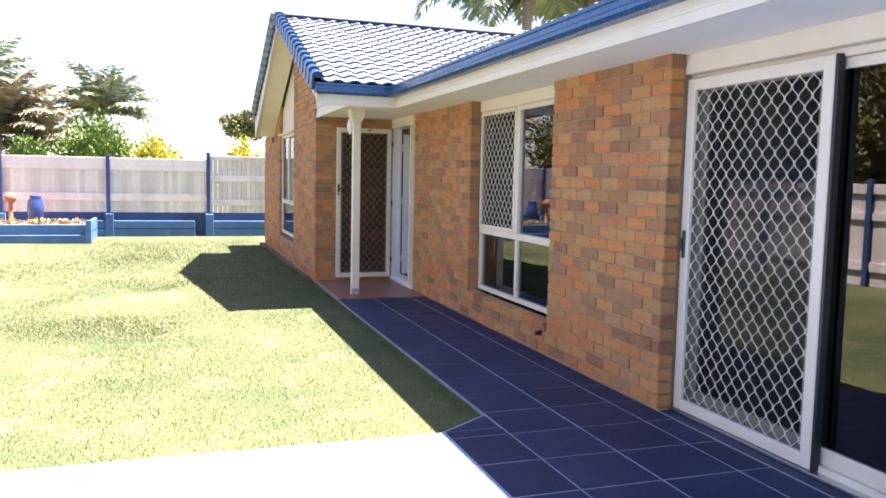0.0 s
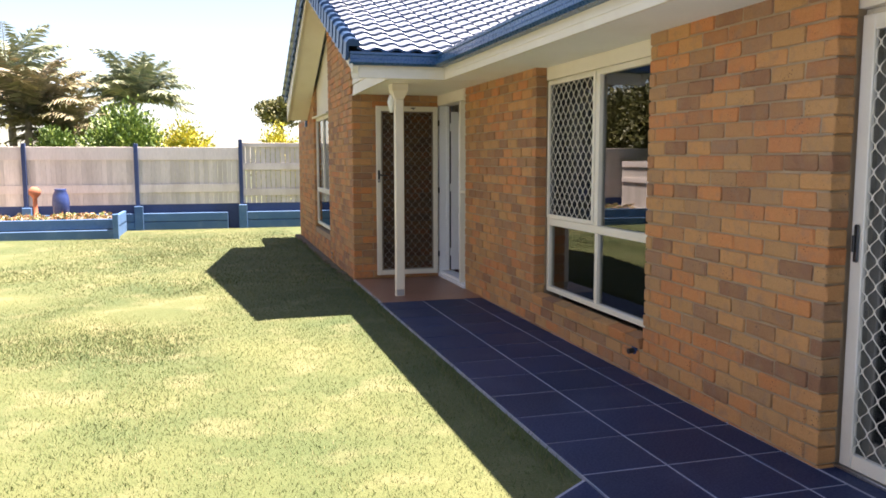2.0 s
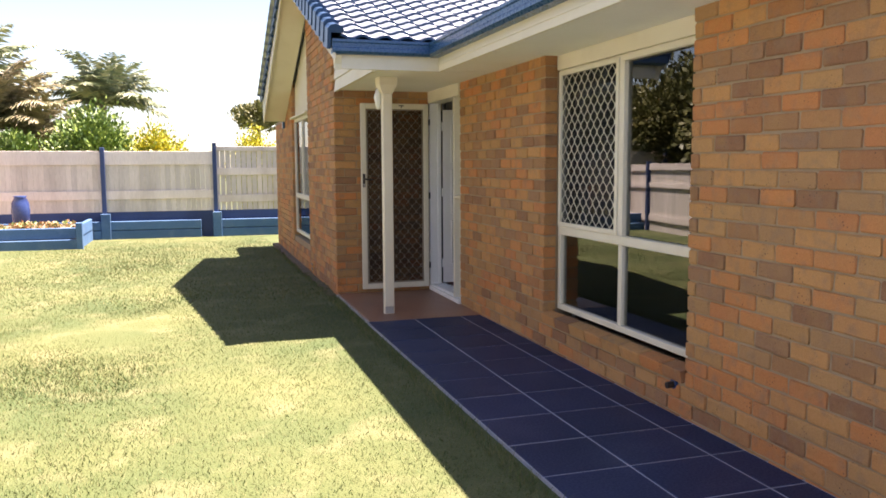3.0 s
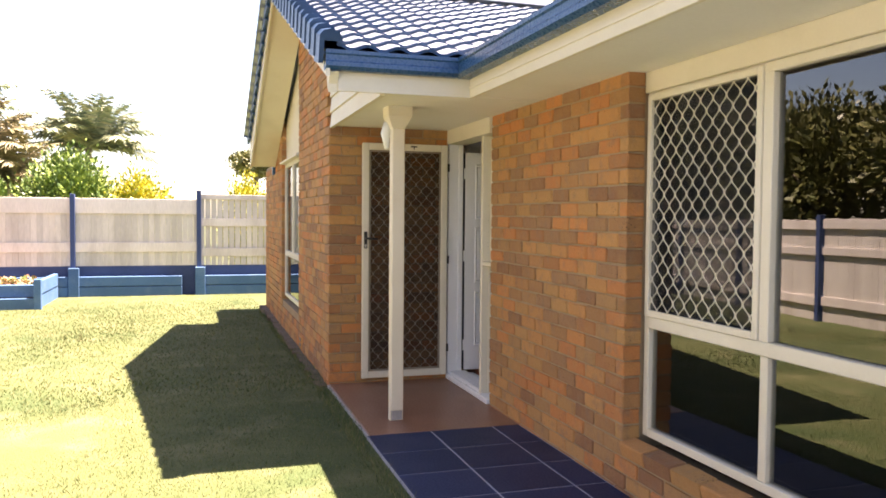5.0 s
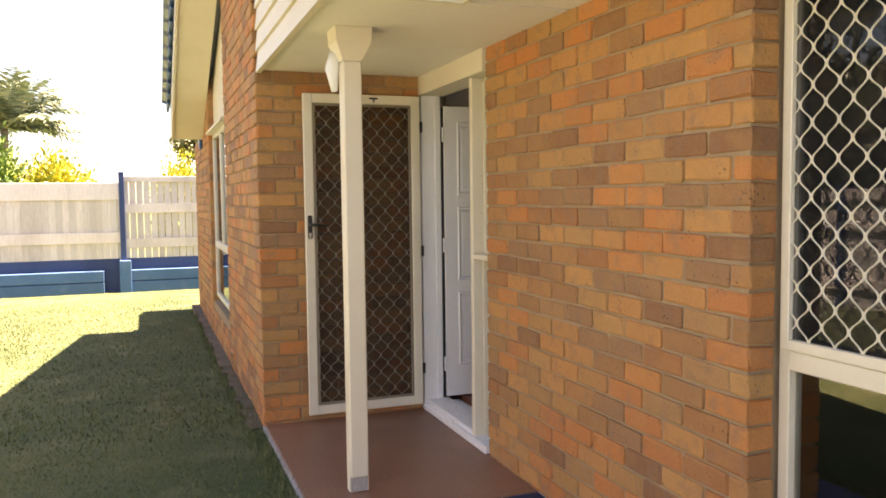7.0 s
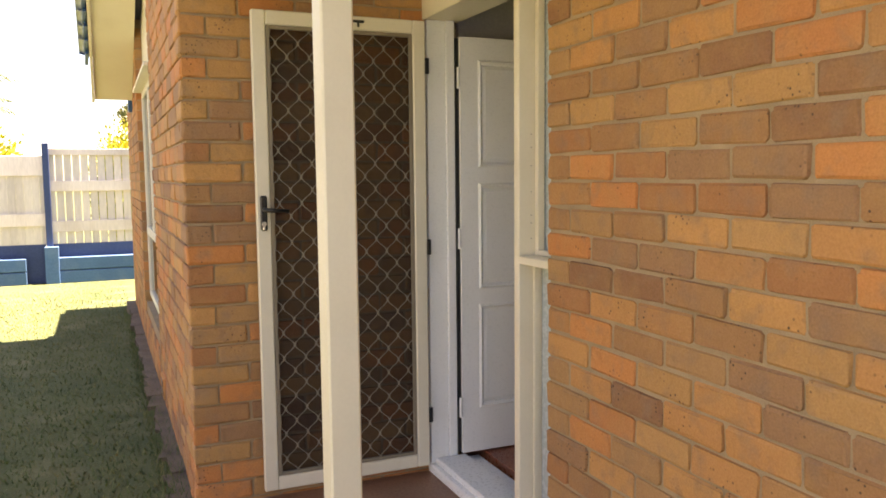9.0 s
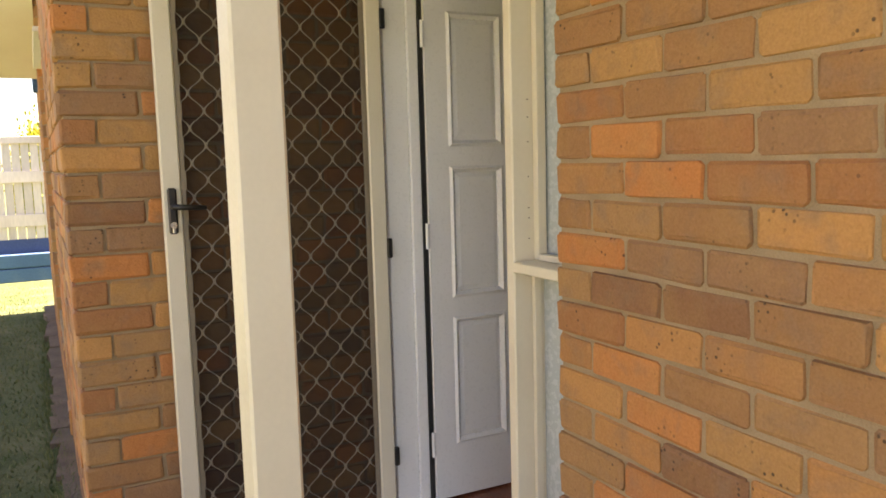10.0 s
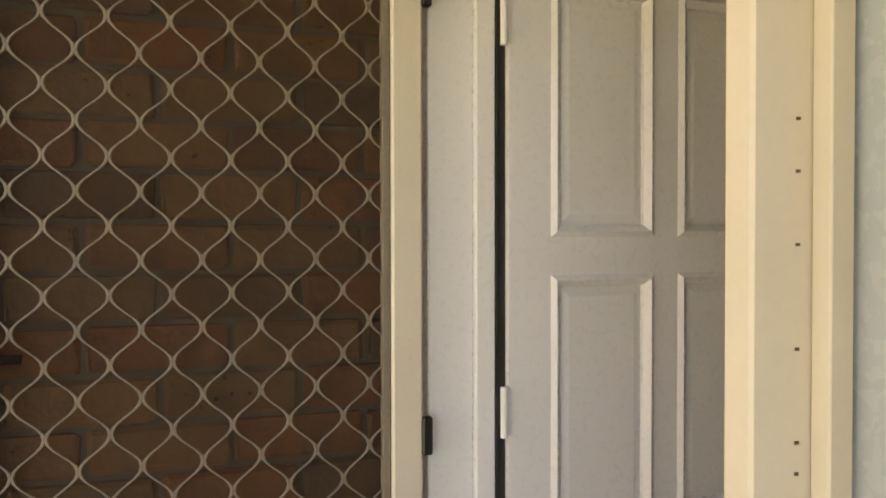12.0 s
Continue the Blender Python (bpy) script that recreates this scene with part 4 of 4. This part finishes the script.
# plants past the north fence
palm((-2.3, 31.0, 0), 3.6, 44, 2.25, 3, M_PALM, "grey-green palm with feathery fronds beyond the fence", 0.1, leaflets=40)
palm((-5.1, 28.0, 0), 2.8, 40, 2.5, 5, M_PALM_DRY, "bushy palm with browning fronds beyond the fence", 0.1)
palm((-4.0, 28.5, 0), 2.2, 40, 2.0, 7, M_PALM_DRY, "low browning palm clump beyond the fence", -0.1)
palm((-5.9, 30.5, 0), 4.1, 34, 2.6, 9, M_PALM, "tall palm with arching fronds beyond the fence", -0.2)
shrub("shrub", (-1.85, 24.2, 0.0), (1.15, 1.0, 1.44), 24000, 0.055, M_LEAF, "dense green leafy shrub behind the fence", 11)
shrub("shrub", (-3.5, 23.6, 0.0), (0.6, 0.6, 1.2), 8000, 0.055, M_LEAF, "small green shrub behind the fence", 12)
shrub("golden_shrub", (-0.35, 24.0, -0.02), (0.8, 0.75, 1.30), 10000, 0.055, M_GOLD, "bright yellow-leaved shrub behind the fence", 13)
shrub("golden_shrub", (2.45, 25.5, -0.02), (0.8, 0.75, 1.22), 9000, 0.055, M_GOLD, "bright yellow shrub near the house corner", 14)
tree((3.9, 46.0, 0), 3.9, (1.5, 1.5, 0.85), 4500, 0.12, 15, M_DARKLEAF, "small spreading tree far beyond the fence")
# palms behind the house
palm((11.2, 23.5, 0), 7.7, 36, 4.6, 21, M_PALM, "tall palm with long drooping fronds behind the roof", 0.0, 0.2, 1.15, 50)
palm((13.8, 24.5, 0), 8.3, 34, 4.6, 22, M_PALM, "tall palm with drooping fronds behind the roof", 0.2, 0.2, 1.15, 50)
# trees past the west fence, and a neighbour's house
for k, (x, y, hgt, r) in enumerate(((-7.3, 24.5, 2.0, 1.9), (-7.0, 20.6, 2.1, 2.0), (-6.6, 16.6, 1.9, 1.9), (-6.9, 13.2, 2.2, 2.1), (-6.4, 9.8, 2.0, 2.0), (-7.0, 6.2, 2.1, 2.1), (-6.6, 2.6, 1.8, 1.9))):
    tree((x, y, 0), hgt, (r, r, r * 0.78), 15000, 0.085, 31 + k, M_DARKLEAF, "leafy dark green garden tree past the side fence")
house = thing("neighbour_house", (-22, 3, 0), "low rendered neighbouring house with an orange tiled roof", "house")
part("house_wall", boxes([(-27, -18, -2, 10, -0.1, 2.6)]), M_RENDER, house)
bm = bmesh.new()
prism(bm, [(-17.4, 2.5), (-22.5, 4.4), (-27.6, 2.5)], "y", -2.6, 10.6)
part("house_roof", bm, M_ORANGE_ROOF, house)
bm = boxes([(-18.02, -17.95, 1.0, 3.0, 0.9, 2.1), (-18.02, -17.95, 6.0, 7.5, 0.9, 2.1)])
part("house_window", bm, M_GLASS, house)

# flowers in the bed
rng = random.Random(50)
for k in range(16):
    x, y = -3.8 + 2.15 * (k + rng.random() * 0.6) / 16, 18.65 + 0.5 * rng.random()
    fl = thing("flower_plant", (x, y, 0.26), "small bedding plant with orange and white flowers", "flower", "flowers in the bed")
    part("bloom", leaf_cloud(bmesh.new(), (x, y, 0.33), (0.16, 0.16, 0.09), 110, 0.035, rng), M_FLOWER, fl, kind="stuff")

# small fixings
for z in (1.62, 1.57, 1.50, 1.40, 1.31, 1.28, 1.22):
    part("nail", boxes([(SLX + 0.052, SLX + 0.056, MUL - 0.002, MUL + 0.001, z - 0.0015, z + 0.0015)]), M_DIRT, door_2)
vent = thing("wall_vent", (WING_X, 12.5, 0.03), "small dark slotted vent brick at the foot of the gable wall", "vent")
part("vent_frame", boxes([(WING_X - 0.012, WING_X + 0.01, 12.40, 12.62, 0.02, 0.16)], 0.004), M_BRICK_FAR, vent)
for q in (0.045, 0.105):
    part("slot", boxes([(WING_X - 0.015, WING_X - 0.0121, 12.43, 12.59, q, q + 0.032)]), M_BLACK, vent)
pipe = thing("overflow_pipe", (XW, 5.50, 0.17), "short dark overflow pipe stub at the wall base", "pipe")
part("stub", tube(bmesh.new(), [(XW + 0.02, 5.50, 0.18), (XW - 0.05, 5.50, 0.175)], 0.02, 12), M_BLACK, pipe)
part("collar", tube(bmesh.new(), [(XW + 0.01, 5.50, 0.18), (XW - 0.008, 5.50, 0.18)], 0.03, 12), M_NAVY, pipe)
bm = bmesh.new()
for k in range(26):
    y0 = WING_Y + 0.26 * k
    prism(bm, [(WING_X - 0.06 - 0.06 * random.random(), y0), (WING_X + 0.01, y0), (WING_X + 0.01, y0 + 0.259), (WING_X - 0.06 - 0.06 * random.random(), y0 + 0.259)], "z", -0.2, LAWN_Z + 0.012 + 0.01 * random.random())
structure("soil_edge", bm, M_DIRT, "bare dark soil along the foot of the gable wall")

# ---- grass ----
rg = np.random.RandomState(4)


def grass(name, count, x0, x1, y0, y1, hmin, hmax, width, keep, label):
    x, y = rg.uniform(x0, x1, count), rg.uniform(y0, y1, count)
    ok = keep(x, y)
    x, y = x[ok], y[ok]
    m = len(x)
    a, hgt = rg.uniform(0, 2 * np.pi, m), rg.uniform(hmin, hmax, m)
    lx, ly = rg.normal(0, 0.5, m) * hgt, rg.normal(0, 0.5, m) * hgt
    wx, wy = np.cos(a) * width, np.sin(a) * width
    z = LAWN_Z - 0.01 - 0.09 * np.clip((y - 11.0) / 9.0, 0.0, 1.0)
    v = np.stack([np.stack([x - wx, y - wy, z], 1), np.stack([x + wx, y + wy, z], 1), np.stack([x + lx, y + ly, z + hgt], 1)], 1).reshape(-1, 3)
    f = np.arange(3 * m).reshape(-1, 3)
    me = bpy.data.meshes.new(name)
    me.from_pydata(v.tolist(), [], f.tolist())
    me.materials.append(M_GRASS)
    return tagged(new(name, me), label, "grass", kind="stuff")


grass("grass", 150000, -3.5, 2.13, 3.68, 10.5, 0.012, 0.034, 0.0035,
      lambda x, y: (x < 2.13 - np.maximum(0, 0.4 - 1.4 * (y - 3.62))) & (rg.uniform(0, 1, len(x)) < 0.8 + 0.2 * (np.sin(x * 2.1 + np.sin(y * 1.7)) * np.cos(y * 1.3 + x) > -0.4)), "short dry lawn grass beside the path")
grass("grass", 110000, -6.5, 2.12, 10.5, 20.3, 0.015, 0.04, 0.006, lambda x, y: (x < 2.10) & ~((x < -1.6) & (y > 18.3)), "short lawn grass towards the fence")
grass("grass", 5000, 2.02, 2.16, 4.0, 17.0, 0.03, 0.08, 0.003, lambda x, y: (y > 8.8) | (x < 2.128), "longer grass along the paving edge")

# ---- paving tiles ----
TS, J = 0.442, 0.011
tile_cache = {}


def slab(w, d, mat):
    key = (round(w, 2), round(d, 2), mat.name)
    if key not in tile_cache:
        bm = bmesh.new()
        box(bm, 0, w, 0, d, -0.02, 0.0)
        up = [e for e in bm.edges if all(v.co.z > -0.001 for v in e.verts)]
        bmesh.ops.bevel(bm, geom=up, offset=0.003, segments=1, affect="EDGES")
        me = bpy.data.meshes.new("paving_tile")
        bm.to_mesh(me)
        bm.free()
        me.materials.append(mat)
        tile_cache[key] = me
    return tile_cache[key]


xs = [2.145, 2.61, 3.078, XW]
ys = [PORCH0 - TS * k for k in range(27)]
for y in ys[:-1]:
    for a, b in zip(xs, xs[1:]):
        if y - TS < -3.6:
            continue
        o = new("paving_tile", slab(b - a - J, TS - J, M_TILE_BLUE))
        attach(o, pavement)
        o.location = (a + J / 2, y - TS + J / 2, 0.001 * random.random())
        o.rotation_euler = (0, 0, random.uniform(-0.002, 0.002))
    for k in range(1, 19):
        # split at the eave's shadow edge: tiles beyond it take the sunlit colour
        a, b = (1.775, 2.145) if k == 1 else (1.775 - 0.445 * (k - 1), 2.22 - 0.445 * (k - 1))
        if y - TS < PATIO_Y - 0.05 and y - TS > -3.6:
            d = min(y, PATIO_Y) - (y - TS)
            o = new("paving_tile", slab(b - a - J, d - J, M_TILE_BLUE if k == 1 else M_TILE_SUNLIT))
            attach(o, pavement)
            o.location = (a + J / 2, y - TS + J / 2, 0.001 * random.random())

bm = bmesh.new()
prism(bm, [(1.79, PATIO_Y + 0.006), (2.13, PATIO_Y + 0.006), (2.13, PATIO_Y + 0.245)], "z", -0.02, 0.0006)
part("paving_tile", bm, M_TILE_BLUE, pavement)

# ---- roof tiles ----
def tile_mesh(w, l, name, mat):
    """A concrete roof tile with two rolls and two pans, its thick lower edge coloured navy for its shade; x along the
    eave, y up the slope.
    """
    bm = bmesh.new()
    n = 20
    rows = []
    for y, lift in ((0.0, 0.034), (l, 0.004)):
        top, bot = [], []
        for k in range(n + 1):
            u = k / n
            zz = 0.014 * math.cos(4 * math.pi * u) + lift
            top.append(bm.verts.new((u * w, y, zz)))
            bot.append(bm.verts.new((u * w, y, zz - 0.022)))
        rows.append((top, bot))
    for k in range(n):
        bm.faces.new((rows[0][0][k], rows[0][0][k + 1], rows[1][0][k + 1], rows[1][0][k]))
        # lower edge faces take the navy slot: their shade is put in as colour
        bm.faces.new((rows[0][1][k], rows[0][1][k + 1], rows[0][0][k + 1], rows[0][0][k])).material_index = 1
    me = bpy.data.meshes.new(name)
    bm.to_mesh(me)
    bm.free()
    for p in me.polygons:
        p.use_smooth = p.normal.y > -0.5
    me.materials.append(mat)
    me.materials.append(M_BARGE_AND_SHADE)
    return me


ang = math.atan(SLOPE)
TW, TL = 0.40, 0.25
slope_len = (RIDGE_Y - EAVE_Y) / math.cos(ang)
rows_n = int(slope_len / TL) + 1
tl = slope_len / rows_n
tm = tile_mesh(TW, tl + 0.06, "roof_tile", M_ROOF)
for r in range(rows_n):
    y, z = EAVE_Y + 0.02 + r * tl * math.cos(ang), GUT_Z1 + 0.0 + r * tl * math.sin(ang)
    for k in range(21):
        x = VERGE_X + 0.10 + TW * k
        if x > GUT_X + 0.25 + (y - EAVE_Y) + TW:
            break
        o = new("roof_tile", tm)
        attach(o, roof)
        o.matrix_basis = pose(x, y, z + 0.004 * random.random(), math.degrees(ang), 0, random.uniform(-0.3, 0.3))


# verge tiles: a rolled cap with a deep side lip
def verge_mesh():
    bm = bmesh.new()
    prof = [(0.0, -0.13), (0.0, 0.045), (0.025, 0.075), (0.07, 0.085), (0.12, 0.07), (0.145, 0.03), (0.145, 0.01), (0.03, 0.01), (0.03, -0.13)]
    v0 = [bm.verts.new((a - 0.012, 0.0, b + 0.04)) for a, b in prof]
    v1 = [bm.verts.new((a, tl + 0.05, b)) for a, b in prof]
    bm.faces.new(v0)
    bm.faces.new(v1[::-1])
    for i in range(len(prof)):
        j = (i + 1) % len(prof)
        bm.faces.new((v0[j], v0[i], v1[i], v1[j]))
    bmesh.ops.recalc_face_normals(bm, faces=bm.faces)
    me = bpy.data.meshes.new("verge_tile")
    bm.to_mesh(me)
    bm.free()
    me.materials.append(M_BARGE_AND_SHADE)
    return me


vm_ = verge_mesh()
for r in range(rows_n):
    for far in ((0, 1) if r > 0 else (0,)):
        y, z = EAVE_Y + 0.0 + r * tl * math.cos(ang), GUT_Z1 + r * tl * math.sin(ang)
        o = new("verge_tile", vm_)
        attach(o, roof)
        slope = pose(0, 0, 0, math.degrees(ang))
        o.matrix_basis = Matrix.Translation((VERGE_X, 2 * RIDGE_Y - y if far else y, z)) @ (Matrix.Diagonal((1, -1, 1, 1)) if far else Matrix()) @ slope
def joined_tiles(name, poses):
    """Roof tiles that no one passes near, joined into one part."""
    co = np.array([v.co[:] for v in tm.vertices])
    fc = np.array([p.vertices[:] for p in tm.polygons])
    vs, fs = [], []
    for k, m in enumerate(poses):
        a = np.array(m)
        vs.append(co @ a[:3, :3].T + a[:3, 3])
        fs.append(fc + k * len(co))
    me = bpy.data.meshes.new(name)
    me.from_pydata(np.concatenate(vs).tolist(), [], np.concatenate(fs).tolist())
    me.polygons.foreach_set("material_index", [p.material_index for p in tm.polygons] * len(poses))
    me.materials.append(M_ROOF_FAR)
    me.materials.append(M_BARGE_AND_SHADE)
    o = new(name, me)
    attach(o, roof)
    return tagged(o, kind="stuff")


deg = math.degrees(ang)
joined_tiles("main_roof_tiles", [pose(GUT_X + 0.05 + r * tl * math.cos(ang), 8.1 - TW * k, GUT_Z1 - 0.02 + r * tl * math.sin(ang), 0, 0, -90) @ pose(0, 0, 0, deg)
                                 for r in range(rows_n) for k in range(31)])
joined_tiles("far_roof_tiles", [pose(8.9 - TW * k, FAR_EAVE_Y - 0.02 - r * tl * math.cos(ang), GUT_Z1 + r * tl * math.sin(ang), 0, 0, 180) @ pose(0, 0, 0, deg)
                                for r in range(1, rows_n) for k in range(18)])
ridge = bmesh.new()
for k in range(18):
    x0 = VERGE_X + 0.02 + 0.4 * k
    pts = [(RIDGE_Y + 0.14 * math.cos(a), RIDGE_Z + 0.02 + 0.09 * math.sin(a)) for a in [math.pi * q / 8 for q in range(9)]]
    prism(ridge, pts, "x", x0, x0 + 0.41 - 0.01 * (k % 2))
part("ridge_caps", ridge, M_ROOF_FAR, roof)

# ---- bricks ----
CH, CL, BJ, BD = 0.0896, 0.25, 0.0105, 0.105
brick_cache = {}
brng = random.Random(77)


def brick_mesh(length):
    """One of a few slightly uneven bricks of that length; local x along the wall, y into it."""
    key = (round(length, 2), brng.randrange(4))
    if key not in brick_cache:
        bm = bmesh.new()
        L, H = length - BJ, CH - BJ
        box(bm, 0, L, 0, BD, 0, H)
        edges = [e for e in bm.edges if all(v.co.y < 0.001 for v in e.verts)] + [e for e in bm.edges if abs(e.verts[0].co.y - e.verts[1].co.y) > 0.05]
        bmesh.ops.bevel(bm, geom=edges, offset=0.009, segments=2, affect="EDGES", profile=0.5)
        for v in bm.verts:
            v.co += Vector((brng.uniform(-0.0035, 0.0035), brng.uniform(-0.0028, 0.0028), brng.uniform(-0.0035, 0.0035)))
        me = bpy.data.meshes.new("brick")
        bm.to_mesh(me)
        bm.free()
        me.materials.append(M_BRICK)
        brick_cache[key] = me
    return brick_cache[key]


def row_pieces(a0, a1, origin, odd):
    """Cuts a row from a0 to a1 into bricks on a half bond counted from origin."""
    cuts = [a0]
    k = math.floor((a0 - origin) / CL) - 1
    while True:
        c = origin + CL * k + (CL / 2 if odd else 0)
        if c >= a1 - 0.06:
            break
        if c > a0 + 0.06:
            cuts.append(c)
        k += 1
    cuts.append(a1)
    return list(zip(cuts, cuts[1:]))


def lay(parent, m, length):
    o = new("brick", brick_mesh(length))
    attach(o, parent)
    o.matrix_basis = m
    return o


Z0 = SOFFIT - 27 * CH + 0.015
for i in range(27):
    z = Z0 + i * CH
    e = BJ / 2
    spans = [(SLIDE1 - e, BRICK_END + e)] if z + CH < 0.25 else [(SLIDE1 - e, WIN0 + e), (WIN1 - e, BRICK_END + e)]
    for s0, s1 in spans:
        for a, b in row_pieces(s0, s1, BRICK_END - 0.015, i % 2):
            c = (a + b) / 2
            owner = wall_1 if c < WIN0 else wall_2 if c < WIN1 else wall_3
            lay(owner, pose(XW + brng.uniform(-0.003, 0.003), b - BJ / 2, z + brng.uniform(-0.0015, 0.0015), 0, brng.uniform(-0.5, 0.5), -90 + brng.uniform(-0.7, 0.7)), b - a)
    # porch wall
    for a, b in row_pieces(WING_X + (0.115 if i % 2 == 0 else 0.0) - BJ / 2, XW, WING_X, i % 2 == 0):
        lay(wall_5, pose(a + BJ / 2, WING_Y + brng.uniform(-0.002, 0.002), z), b - a)
# window sill: bricks on edge, sloping outwards
for a, b in row_pieces(WIN0 + 0.004, WIN1 - 0.004, WIN1, False):
    o = lay(wall_2, Matrix.Translation((XW - 0.016, b - BJ / 2, 0.205)) @ pose(0, 0, 0, 0, 0, -90) @ pose(0, 0, 0, 11), b - a)
    o.name = "sill_brick"
# gable wall: singly laid up to the window, the rest joined
far_bm = bmesh.new()
for i in range(44):
    z = Z0 + i * CH
    ys0 = WING_Y - BJ / 2 + (0.0 if i % 2 == 0 else 0.115)
    for s0, s1 in ([(ys0, 17.2)] if z + CH < 0.36 else [(ys0, WG0), (WG1, 17.2)]):
        for a, b in row_pieces(s0, s1, WING_Y, i % 2):
            if z + CH > (under_roof((a + b) / 2) if b < FAR_EAVE_Y else 2.3) + 0.02:
                continue
            if b <= WG0 + 0.01 and z < 2.9:
                lay(wall_6, pose(WING_X + brng.uniform(-0.002, 0.002), b - BJ / 2, z, 0, 0, -90), b - a)
            else:
                box(far_bm, WING_X + brng.uniform(-0.002, 0.002), WING_X + 0.1, a + BJ / 2, b - BJ / 2, z, z + CH - BJ)
part("far_bricks", far_bm, M_BRICK_FAR, wall_6, kind="stuff")
